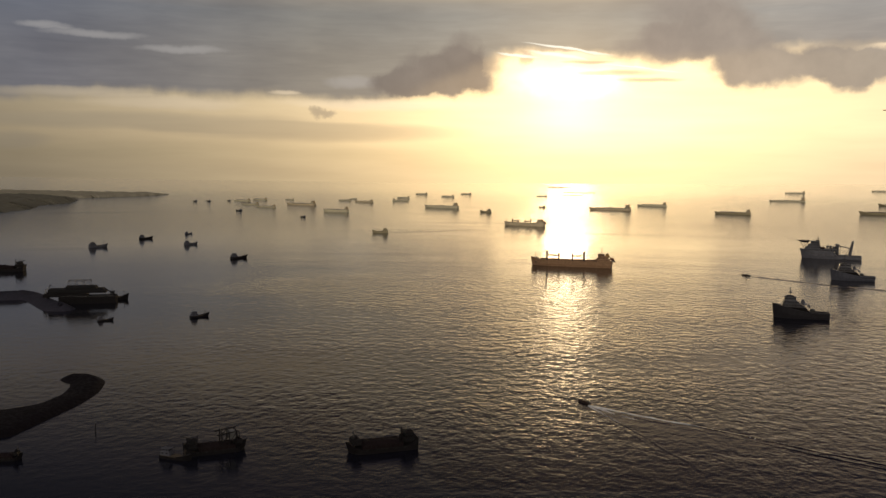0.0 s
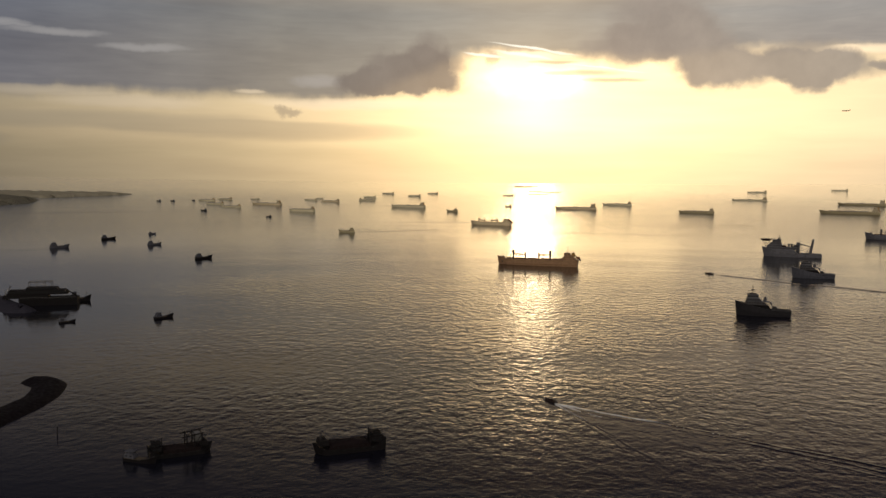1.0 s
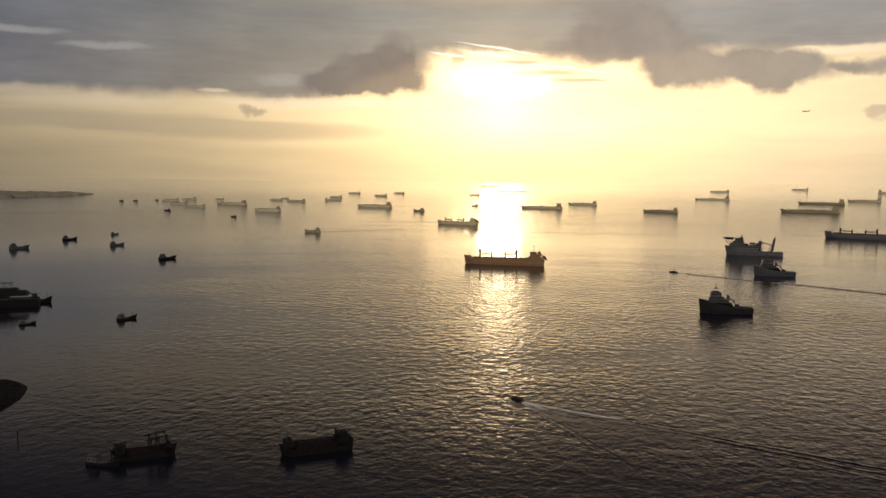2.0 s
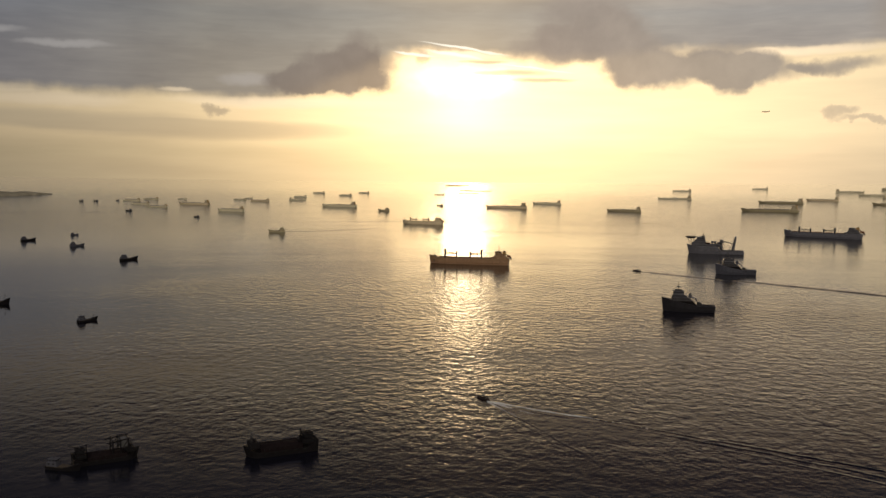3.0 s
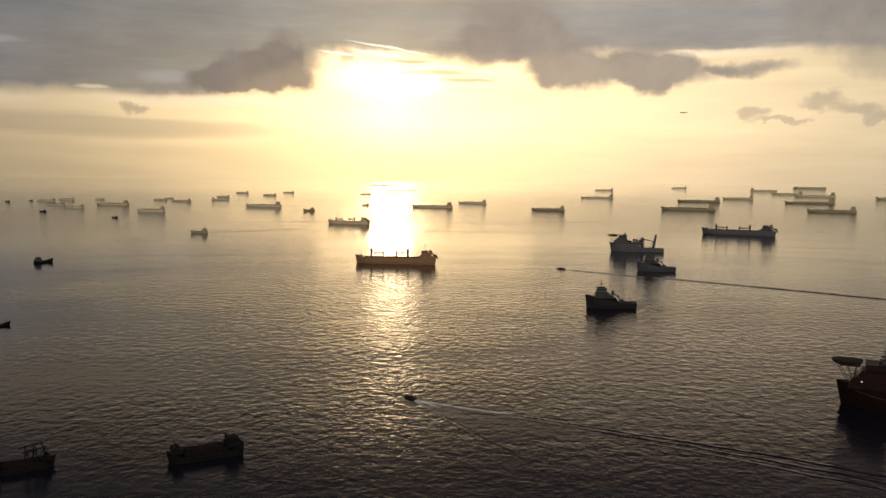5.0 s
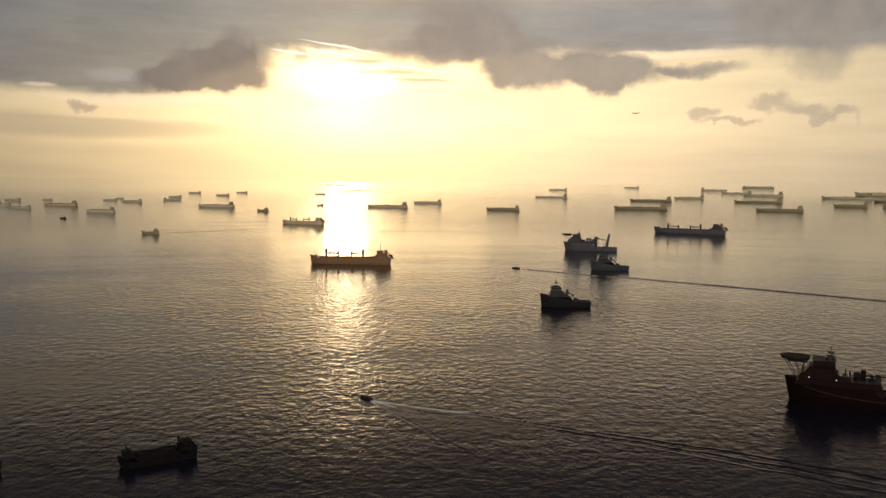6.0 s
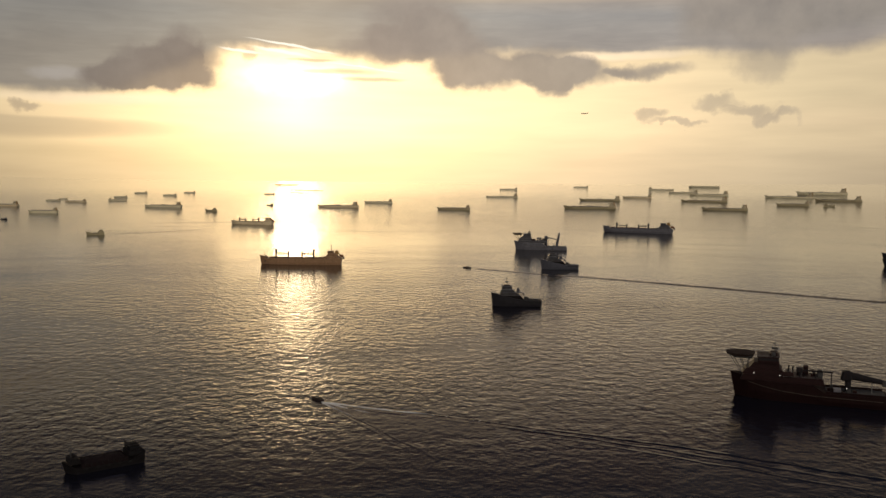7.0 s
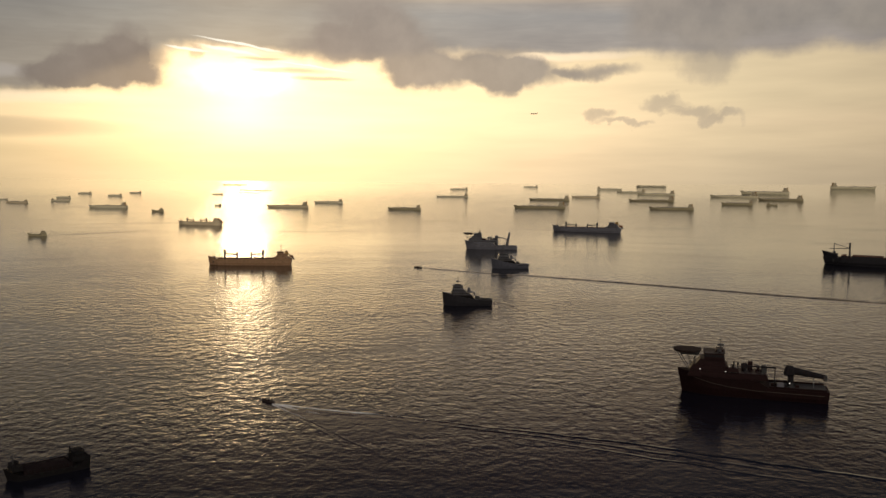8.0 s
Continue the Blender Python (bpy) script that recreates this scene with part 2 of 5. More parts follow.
def water(name, height=1.0, level=True):
    mat, g, b = material(name)
    place = g.add("ShaderNodeNewGeometry").outputs["Position"]
    turn = g.add("ShaderNodeMapping")
    g.plug(turn.inputs[0], place)
    turn.vector_type = "TEXTURE"                            # crests lie obliquely
    turn.inputs["Rotation"].default_value = (0, 0, radians(-24))
    turn.inputs["Scale"].default_value = (1.42, 1.75, 1.0)
    swell = g.noise(turn.outputs[0], 0.42, 3.0, 0.55, 0.4)[0]
    chop = g.noise(turn.outputs[0], 0.95, 3.0, 0.6)[0]
    calm = g.noise(place, 0.004, 3.0, 0.5)[0]            # slicks and gusts
    stretch = g.add("ShaderNodeMapping")
    g.plug(stretch.inputs[0], place)
    stretch.inputs["Scale"].default_value = (0.0009, 0.0036, 1)
    gust = g.noise(stretch.outputs[0], 1.0, 4.0, 0.55)[0]
    out = g.vec("LENGTH")
    g.plug(out.inputs[0], place)
    away = out.outputs["Value"]
    offing = g.smooth(away, 400.0, 1350.0, 0.185, 0.04)       # calmer water out in the roads
    lull = g.smooth(away, 288.0, 890.0, 0.05, 0.03)
    roll = g.noise(turn.outputs[0], 0.196, 2.5, 0.5, 0.3)[0]
    parts = g.add("ShaderNodeSeparateXYZ")                  # fine ripple that runs towards the shore
    g.plug(parts.inputs[0], place)
    rill_at = g.add("ShaderNodeCombineXYZ")
    g.plug(rill_at.inputs[0], g.m("MULTIPLY", g.m("ARCTAN2", parts.outputs[0], parts.outputs[1]), 1500.0))
    g.plug(rill_at.inputs[1], g.m("MULTIPLY", away, 0.004))
    rill = g.m("MULTIPLY", g.noise(rill_at.outputs[0], 3.1, 2.0, 0.5)[0], g.smooth(away, 1400.0, 2400.0, 0.0, RILL))
    paws_at = g.add("ShaderNodeMapping")
    g.plug(paws_at.inputs[0], place)
    paws_at.inputs["Scale"].default_value = (0.0006, 0.0035, 1)
    paws = g.noise(paws_at.outputs[0], 1.0, 4.0, 0.6, 0.6)[0]   # cat's-paws: streaks of ruffled water
    ruffled = g.m("MULTIPLY", g.smooth(paws, 0.56, 0.68), g.m("MULTIPLY", g.smooth(away, 1190.0, 1760.0, 0.0, 0.045), g.smooth(away, 2460.0, 3000.0, 1.0, 0.0)))
    amp = g.m("MULTIPLY", g.smooth(calm, 0.3, 0.65, 0.6, 1.15), g.smooth(gust, 0.35, 0.65, 0.6, 1.2))
    lee = g.m("ADD", parts.outputs[0], g.m("MULTIPLY", parts.outputs[1], 0.175))
    amp = g.m("MULTIPLY", amp, g.smooth(away, 340.0, 520.0, 0.5, 1.0))         # calmer close under the shore
    amp = g.m("MULTIPLY", amp, g.smooth(lee, -170.0, 120.0, 0.2, 1.0))      # sheltered water behind the spit
    waves = g.m("ADD", rill, g.m("MULTIPLY", g.m("ADD", g.m("ADD", g.m("MULTIPLY", swell, offing), g.m("MULTIPLY", chop, lull)), g.m("MULTIPLY", roll, g.m("MULTIPLY", g.smooth(away, 224.0, 640.0, 0.4, 1.0), g.smooth(away, 820.0, 1550.0, 0.52, 0.02)))), amp))
    b.inputs["Base Color"].default_value = (0.006, 0.0066, 0.012, 1)
    b.inputs["IOR"].default_value = 1.333
    g.plug(b.inputs["Roughness"], g.m("ADD", g.m("ADD", g.smooth(away, 350.0, 700.0, 0.15, 0.095), g.smooth(away, 1000.0, 1500.0, 0.0, 0.012)), g.m("ADD", ruffled, g.m("ADD", g.smooth(away, 1590.0, 2500.0, 0.0, -0.008), g.smooth(away, 2900.0, 4300.0, 0.0, -0.05)))))
    g.plug(b.inputs["Normal"], bump(g, waves, 1.0, 1.9 * height, level=level))
    return mat


WATER = water("sea_water")
SMOOTH_WATER = water("wake_water", 0.5, level=False)
HULL_BROWN = paint("hull_oxide_red", (0.31, 0.19, 0.11), 0.45)
HULL_BLACK = paint("hull_black", (0.022, 0.021, 0.025), 0.5, wear=(0.03, 0.022, 0.018), amount=0.2)
HULL_RED = paint("hull_red", (0.011, 0.0036, 0.0038), 0.65, wear=(0.03, 0.012, 0.01))
HULL_NAVY = paint("hull_navy", (0.13, 0.13, 0.15), 0.4)
# next three: haze over the distant ships is painted into paler hull colours
HULL_HAZED_GREY = paint("hull_hazed_grey", (0.74, 0.67, 0.47), 0.5)
HULL_HAZED_OLIVE = paint("hull_hazed_olive_brown", (0.40, 0.345, 0.215), 0.5)
HULL_HAZED_BUFF = paint("hull_hazed_buff", (0.72, 0.60, 0.40), 0.5)
HULL_GREEN = paint("hull_green", (0.06, 0.065, 0.05), 0.5)
PITCH = paint("pitch_black_paint", (0.008, 0.007, 0.008), 0.6, wear=(0.02, 0.014, 0.012), amount=0.25)
INK = paint("ink_blue_paint", (0.07, 0.072, 0.09), 0.5, wear=(0.03, 0.025, 0.02))
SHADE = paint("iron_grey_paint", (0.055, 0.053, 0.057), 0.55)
GUNMETAL = paint("gunmetal_paint", (0.014, 0.0125, 0.015), 0.7)
DIM = paint("slate_grey_paint", (0.09, 0.09, 0.102), 0.5)
MAROON = paint("maroon_paint", (0.016, 0.0052, 0.0056), 0.45, wear=(0.02, 0.012, 0.01))
TUG_GREY = paint("smoke_grey_paint", (0.055, 0.055, 0.064), 0.5, wear=(0.06, 0.05, 0.045))
WHITE = paint("white_paint", (0.72, 0.71, 0.68), 0.45, amount=0.25)
CREAM = paint("cream_paint", (0.5, 0.43, 0.3), 0.5)
DECK = paint("deck_paint", (0.11, 0.055, 0.04), 0.7)
STEEL = paint("grey_steel", (0.20, 0.20, 0.20), 0.5, metal=0.2)
DARK = paint("dark_steel", (0.05, 0.05, 0.052), 0.55)
BUFF = paint("buff_paint", (0.36, 0.22, 0.08), 0.5)
ORANGE = paint("orange_paint", (0.24, 0.075, 0.022), 0.4, amount=0.1)
RUBBER = paint("black_rubber", (0.02, 0.02, 0.02), 0.8, amount=0.1)
WEATHERED = paint("weathered_brown_deck", (0.03, 0.02, 0.017), 0.8, wear=(0.05, 0.025, 0.02))
WOOD = paint("weathered_wood", (0.075, 0.062, 0.05), 0.75, wear=(0.05, 0.04, 0.03))
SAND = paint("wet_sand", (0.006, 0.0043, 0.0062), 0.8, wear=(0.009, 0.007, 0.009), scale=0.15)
ROCK = paint("rubble_rock", (0.03, 0.029, 0.041), 0.85, wear=(0.025, 0.025, 0.025), scale=0.5)
WATER_STREAK = paint("pale_water_streak", (0.80, 0.70, 0.50), 0.9, wear=(0.7, 0.6, 0.42), scale=0.05)
FOAM = paint("sea_foam", (0.85, 0.84, 0.82), 0.7, wear=(0.3, 0.3, 0.3), scale=0.8)
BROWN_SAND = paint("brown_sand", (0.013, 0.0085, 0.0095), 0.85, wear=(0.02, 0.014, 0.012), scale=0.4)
# paler than the near scrub: haze over the far land is in its colour
HAZED_WOODS = paint("hazed_coast_scrub", (0.32, 0.29, 0.215), 0.9, wear=(0.26, 0.24, 0.17), scale=0.03)
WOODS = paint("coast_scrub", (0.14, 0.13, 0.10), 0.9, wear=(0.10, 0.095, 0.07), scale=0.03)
LAMP, _g, _b = material("lit_lamp_glass")
_b.inputs["Base Color"].default_value, _b.inputs["Emission Color"].default_value, _b.inputs["Emission Strength"].default_value = (0.8, 0.78, 0.7, 1), (1.0, 0.93, 0.82, 1), 1.2
GLASS, _g, _b = material("dark_window_glass")
_b.inputs["Base Color"].default_value, _b.inputs["Roughness"].default_value, _b.inputs["Specular IOR Level"].default_value = (0.012, 0.014, 0.017, 1), 0.12, 0.3


# ---- building helpers ----
def part(name, bm, mat, parent=None, label="", soft=False):
    bmesh.ops.recalc_face_normals(bm, faces=bm.faces)
    me = bpy.data.meshes.new(name)
    bm.to_mesh(me)
    bm.free()
    me.materials.append(mat)
    if soft:
        for p in me.polygons:
            p.use_smooth = True
    ob = new(name, me)
    if parent:
        ob.parent = parent
    return tagged(ob, label)


def block(bm, x0, x1, y0, y1, z0, z1, top=(0, 0, 0), bevel=0.0):
    """A box whose top is drawn in by top = (aft, fore, each side)."""
    a, f, s = top
    v = [bm.verts.new(p) for p in ((x0, y0, z0), (x1, y0, z0), (x1, y1, z0), (x0, y1, z0),
                                   (x0 + a, y0 + s, z1), (x1 - f, y0 + s, z1), (x1 - f, y1 - s, z1), (x0 + a, y1 - s, z1))]
    fs = [bm.faces.new([v[i] for i in q]) for q in ((3, 2, 1, 0), (4, 5, 6, 7), (0, 1, 5, 4), (1, 2, 6, 5), (2, 3, 7, 6), (3, 0, 4, 7))]
    if bevel:
        bmesh.ops.bevel(bm, geom=list({e for q in fs for e in q.edges}), offset=bevel, segments=1, affect="EDGES")


def rod(bm, p, q, r0, r1=None, n=8):
    """A tapered bar from p to q."""
    r1 = r0 if r1 is None else r1
    p, q = Vector(p), Vector(q)
    turn = (q - p).to_track_quat("Z", "Y").to_matrix()
    rings = []
    for c, r in ((p, r0), (q, r1)):
        rings.append([bm.verts.new(c + turn @ Vector((r * math.cos(math.tau * (i + 0.5) / n), r * math.sin(math.tau * (i + 0.5) / n), 0))) for i in range(n)])
    for i in range(n):
        bm.faces.new((rings[0][i], rings[0][i - 1], rings[1][i - 1], rings[1][i]))
    bm.faces.new(rings[0]), bm.faces.new(rings[1][::-1])


def made(build):
    bm = bmesh.new()
    build(bm)
    return bm


def boxed(*args, **kw):
    return made(lambda bm: block(bm, *args, **kw))


def rodded(*args, **kw):
    return made(lambda bm: rod(bm, *args, **kw))


def loft(L, B, u0, u1, low, high, n=14, stern=0.82, full=0.76, rake=0.06, flare=0.8, power=2.3):
    """Ship's plating between the stations u0..u1 (0 stern, 1 bow), from height low(u) to high(u); narrower at the waterline, raked at the bow."""
    bm = bmesh.new()
    rows = []
    top = max(high(i / 20) for i in range(21))
    for i in range(n + 1):
        u = u0 + (u1 - u0) * (1 - (1 - i / n) ** 1.4)
        b = B / 2 * (stern + (1 - stern) * min(1, u / 0.12) ** 0.6)
        t = max(0, (u - full) / (1 - full))
        b *= max(0.03, 1 - t ** power)
        lo, hi = low(u), high(u)
        row = []
        for k, z in enumerate((lo, lo * 0.5 + hi * 0.5, hi)):
            f = (z + 2) / (top + 2)
            bb = b * (1 - (1 - flare) * (1 - f) * (0.3 + 0.7 * t) - (0.15 if z < -1 else 0))
            x = (u - 0.5) * L + rake * L * (f - 0.5) * t - (0.015 * L * (1 - f) * -1 if u < 0.02 else 0)
            row += [(x, bb, z)]
        rows.append(row)
    vs = [[[bm.verts.new((x, s * y, z)) for x, y, z in row] for s in (1, -1)] for row in rows]
    for a, b in zip(vs, vs[1:]):
        for s in (0, 1):
            for k in (0, 1):
                bm.faces.new((a[s][k], b[s][k], b[s][k + 1], a[s][k + 1]))
        bm.faces.new((a[0][2], b[0][2], b[1][2], a[1][2]))
        bm.faces.new((a[0][0], a[1][0], b[1][0], b[0][0]))
    for e in (vs[0], vs[-1]):
        bm.faces.new((e[0][0], e[0][1], e[0][2], e[1][2], e[1][1], e[1][0]))
    return bm


RISE, FAR = 1200.0, 5600.0


def sea_level(r):
    """The sheet of water lifts by under a degree in the distance, so that its far edge meets the hazy skyline."""
    return 62.0 * max(0.0, (r - RISE) / 3700.0) ** 1.2


def afloat(name, az, r, heading, label, category, group=""):
    """A vessel's root on the water at bearing az and range r."""
    root = new(name)
    a = radians(az)
    root.matrix_basis = pose(r * math.sin(a), r * math.cos(a), sea_level(r), 0, 0, heading)
    return tagged(root, label, category, group)


# ---- the sea ----
def build_sea():
    radii = [0, 15, 30, 60, 90] + [120 + 40 * i for i in range(20)]
    while radii[-1] < FAR - 60:
        radii.append(radii[-1] + 60)
    radii.append(FAR)
    n = 180
    verts, faces = [(0, 0, 0)], []
    for r in radii[1:]:
        z = sea_level(r)
        verts += [(r * math.sin(math.tau * i / n), r * math.cos(math.tau * i / n), z) for i in range(n)]
    for k in range(len(radii) - 1):
        for i in range(n):
            j = (i + 1) % n
            if k == 0:
                faces.append((0, 1 + j, 1 + i))
            else:
                a, b = 1 + (k - 1) * n, 1 + k * n
                faces.append((a + i, a + j, b + j, b + i))
    me = bpy.data.meshes.new("sea")
    me.from_pydata(verts, [], faces)
    for p in me.polygons:
        p.use_smooth = True
    me.materials.append(WATER)
    ob = new("water", me)
    tagged(ob, "calm grey-gold sea with short wind ripples", "sea", kind="structure")


build_sea()

# ---- vessels ----
def tier(root, x0, x1, b, z0, z1, name="superstructure", mat=None, draw=(0.3, 0.6, 0.1), glazed=True):
    """One deckhouse storey with a row of dark windows on its front and sides."""
    house = part(name, boxed(x0, x1, -b / 2, b / 2, z0, z1, top=draw, bevel=0.08), mat or WHITE, root)
    h = z1 - z0
    if not glazed:
        return house

    def panes(bm):
        n = max(2, int((x1 - x0) / 2.2))
        for i in range(n):
            x = x0 + (i + 0.5) * (x1 - x0 - 0.8) / n + 0.2
            for s in (-1, 1):
                y = s * (b / 2 - draw[2] * 0.55)
                block(bm, x - 0.45, x + 0.45, y - 0.06, y + 0.06, z0 + h * 0.48, z0 + h * 0.76)
    part("windows", made(panes), GLASS, house, "row of dark square windows")["kind"] = "stuff"
    return house


def bridge(root, x0, x1, b, z0, z1, mat=None):
    """A wheelhouse: raked front, wide window band, roof slab with overhang."""
    mat = mat or WHITE
    house = part("wheelhouse", boxed(x0, x1, -b / 2, b / 2, z0, z1, top=(0.1, -0.3, 0.0), bevel=0.06), mat, root)
    h = z1 - z0

    def band(bm):
        n = max(4, int(b / 1.2))
        for i in range(n):
            y = -b / 2 + (i + 0.5) * b / n
            block(bm, x1 + 0.12, x1 + 0.28, y - 0.4 * b / n, y + 0.4 * b / n, z0 + h * 0.45, z0 + h * 0.82)
        m = max(2, int((x1 - x0) / 1.3))
        for i in range(m):
            x = x0 + (i + 0.5) * (x1 - x0) / m
            for s in (-1, 1):
                block(bm, x - 0.45, x + 0.45, s * b / 2 - 0.07, s * b / 2 + 0.07, z0 + h * 0.45, z0 + h * 0.82)
    part("window_band", made(band), GLASS, house, "dark wheelhouse windows")["kind"] = "stuff"
    part("roof", boxed(x0 - 0.4, x1 + 0.8, -b / 2 - 0.4, b / 2 + 0.4, z1, z1 + 0.25), mat, house)
    return house


def rails(root, x0, x1, b, z, post=3.0, h=1.1, name="railing"):
    def build(bm):
        n = max(1, int((x1 - x0) / post))
        for s in (-1, 1):
            for i in range(n + 1):
                x = x0 + i * (x1 - x0) / n
                rod(bm, (x, s * b / 2, z), (x, s * b / 2, z + h), 0.06, n=4)
            for k in (0.5, 1.0):
                rod(bm, (x0, s * b / 2, z + h * k), (x1, s * b / 2, z + h * k), 0.05, n=4)
    return tagged(part(name, made(build), STEEL, root), kind="stuff")


def mast(root, x, z, h, name="mast", mat=DARK, y=0.0):
    """A tapered mast with crosstree, radar bar and aerial."""
    pole = part(name, rodded((x, y, z), (x, y, z + h), 0.07 * h ** 0.7, 0.045 * h ** 0.7), mat, root)
    part("crosstree", boxed(x - 0.15, x + 0.15, y - h * 0.22, y + h * 0.22, z + h * 0.66, z + h * 0.70), mat, pole)
    part("radar_bar", boxed(x - 0.1, x + h * 0.18, y - h * 0.16, y + h * 0.16, z + h * 0.84, z + h * 0.88), mat, pole)
    part("aerial", rodded((x - 0.4, y + 0.5, z + h * 0.68), (x - 0.4, y + 0.5, z + h * 1.18), 0.05, n=4), mat, pole)
    return pole


def funnel(root, x, z, l, b, h, mat=BUFF):
    f = part("funnel", boxed(x - l / 2, x + l / 2, -b / 2, b / 2, z, z + h, top=(0.2, l * 0.16, b * 0.08), bevel=0.15), mat, root, "tall raked funnel casing")
    part("soot_cap", boxed(x - l / 2 + 0.3, x + l / 2 - l * 0.2, -b * 0.38, b * 0.38, z + h, z + h + 0.5), DARK, f)
    part("exhaust_pipe", rodded((x, 0, z + h + 0.4), (x - 0.3, 0, z + h + 1.6), 0.35), DARK, f)
    return f


def deck_crane(root, x, z, h, reach, turn=0.0, mat=BUFF, r=0.9):
    """A pedestal deck crane with its jib stowed almost level."""
    c = part("deck_crane", rodded((x, 0, z), (x, 0, z + h), r, r * 0.85, n=10), mat, root, "pedestal deck crane with a stowed jib")
    part("cab", boxed(x - r * 0.95, x + r * 1.05, -r * 1.1, r * 1.1, z + h * 0.68, z + h, top=(0.1, 0.3, 0.1), bevel=0.1), mat, c)
    a = radians(turn)
    e = (x + math.cos(a) * reach, math.sin(a) * reach, z + h * 0.55)

    def jib(bm):
        for s in (-0.5, 0.5):
            rod(bm, (x - s * math.sin(a) * r, s * math.cos(a) * r, z + h * 0.62), (e[0] - s * math.sin(a) * 0.6, e[1] + s * math.cos(a) * 0.6, e[2]), 0.58, 0.42, n=6)
        for i in range(1, 8):
            f = i / 8
            px, py, pz = x + math.cos(a) * reach * f, math.sin(a) * reach * f, z + h * (0.62 - 0.07 * f)
            rod(bm, (px - 0.4 * math.sin(a), py + 0.4 * math.cos(a), pz), (px + 0.4 * math.sin(a), py - 0.4 * math.cos(a), pz), 0.09, n=4)
    part("jib", made(jib), mat, c)
    part("hoist_rope", rodded((x, 0, z + h), e, 0.06, n=4), DARK, c)
    return c


def bulk_carrier(az, r, heading, L, label, hull=HULL_BROWN, house=CREAM, gear=0.12, free=0.066, mast_h=6.0, storey=0.012, posts=(-0.152, -0.01, 0.16, 0.309), derrick=False):
    """Geared bulk carrier: five hatches, four cranes, house and funnel aft."""
    root = afloat("bulk_carrier", az, r, heading, label, "bulk carrier", "ships at anchor")
    B, F = L * 0.155, L * free
    body = part("hull", loft(L, B, 0, 1, lambda u: -2.0, lambda u: F, rake=0.018, full=0.82), hull, root)
    part("boot_topping", loft(L * 0.994, B * 1.006, 0.01, 0.985, lambda u: -1.6, lambda u: 0.8, rake=0.02), hull, body)
    part("forecastle", loft(L, B, 0.915, 1, lambda u: F, lambda u: F + L * 0.022 + L * 0.02 * max(0, u - 0.93) / 0.07, n=6, rake=0.03, full=0.82), hull, body)
    part("poop", loft(L, B, 0, 0.17, lambda u: F, lambda u: F + L * 0.018, n=5), hull, body)
    part("main_deck", boxed(-L * 0.33, L * 0.40, -B * 0.47, B * 0.47, F, F + 0.12), DECK, root)
    for s in (-1, 1):
        part("bulwark", made(lambda bm: block(bm, -L * 0.33, L * 0.40, s * B * 0.485 - 0.08, s * B * 0.485 + 0.08, F, F + 1.1)), hull, body)
    stops = [-0.31, *posts, 0.41]
    for a, b in zip(stops, stops[1:]):
        if b - a < 0.06:
            continue
        x0, x1 = L * (a + 0.02), L * (b - 0.02)
        hatch = part("hatch", boxed(x0, x1, -B * 0.3, B * 0.3, F, F + L * 0.014), hull, root)
        part("hatch_cover", boxed(x0 - 0.3, x1 + 0.3, -B * 0.31, B * 0.31, F + L * 0.014, F + L * 0.014 + 0.7, top=(0.2, 0.2, 0.6)), DECK, hatch)
    for i, x in enumerate(posts):
        tall = i in (0, len(posts) - 1) or derrick
        deck_crane(root, L * x, F, L * gear * (1.0 if tall else 0.78), L * 0.128, 0 if i % 2 == 0 else 180, SHADE, L * (0.0065 if derrick else 0.0125 if tall else 0.0105))
    if derrick:
        post = part("bow_derrick", rodded((L * 0.44, 0, F), (L * 0.44, 0, F + L * 0.095), 0.7, 0.5), house, root, "short bow derrick post with a boom slung aft")
        part("boom", rodded((L * 0.44, 0, F + L * 0.09), (L * (posts[-1] + 0.008), 0, F + L * 0.065), 0.45, 0.35), house, post)
    x0, z = -L * 0.465, F + L * 0.018
    tier(root, x0, x0 + L * 0.185, B * 0.94, z, z + L * storey * 0.8, mat=house)
    for k in range(3):
        tier(root, x0 + L * 0.012 + k * 0.5, x0 + L * (0.165 - 0.014 * k), B * (0.90 - 0.09 * k), z, z + L * storey, mat=house)
        z += L * storey
    bridge(root, x0 + L * 0.065, x0 + L * 0.135, B * 0.62, z, z + 2.6, house)
    part("bridge_wing", boxed(x0 + L * 0.09, x0 + L * 0.12, -B * 0.52, B * 0.52, z - 0.3, z + 0.9), house, root)
    mast(root, x0 + L * 0.095, z + 3.0, mast_h)
    funnel(root, x0 + L * 0.03, F + L * 0.018 + L * storey * 2.0, L * 0.045, B * 0.32, L * (storey * 1.2 + 0.022))
    for s in (-1, 1):
        part("deck_vent", rodded((x0 + L * 0.2, s * B * 0.3, F), (x0 + L * 0.2, s * B * 0.3, F + L * 0.025), 0.5, 0.7), house, root)
    if not derrick:
        mast(root, L * 0.455, F + L * 0.03, L * 0.06, "foremast", BUFF)
    boat = part("lifeboat", boxed(-L * 0.525, -L * 0.465, -1.3, 1.3, F + L * 0.03, F + L * 0.055, top=(1.2, 0.8, 0.5), bevel=0.25), ORANGE, root, "orange enclosed lifeboat on a stern slip")
    part("launch_slip", made(lambda bm: [rod(bm, (-L * 0.53, s, F), (-L * 0.455, s, F + L * 0.075), 0.4) for s in (-1.5, 1.5)] + [rod(bm, (-L * 0.53, s, F), (-L * 0.505, s, F + L * 0.055), 0.4) for s in (-1.5, 1.5)]), SHADE, boat)
    part("windlass", boxed(L * 0.43, L * 0.445, -B * 0.14, B * 0.14, F + L * 0.024, F + L * 0.038, bevel=0.2), DARK, root)
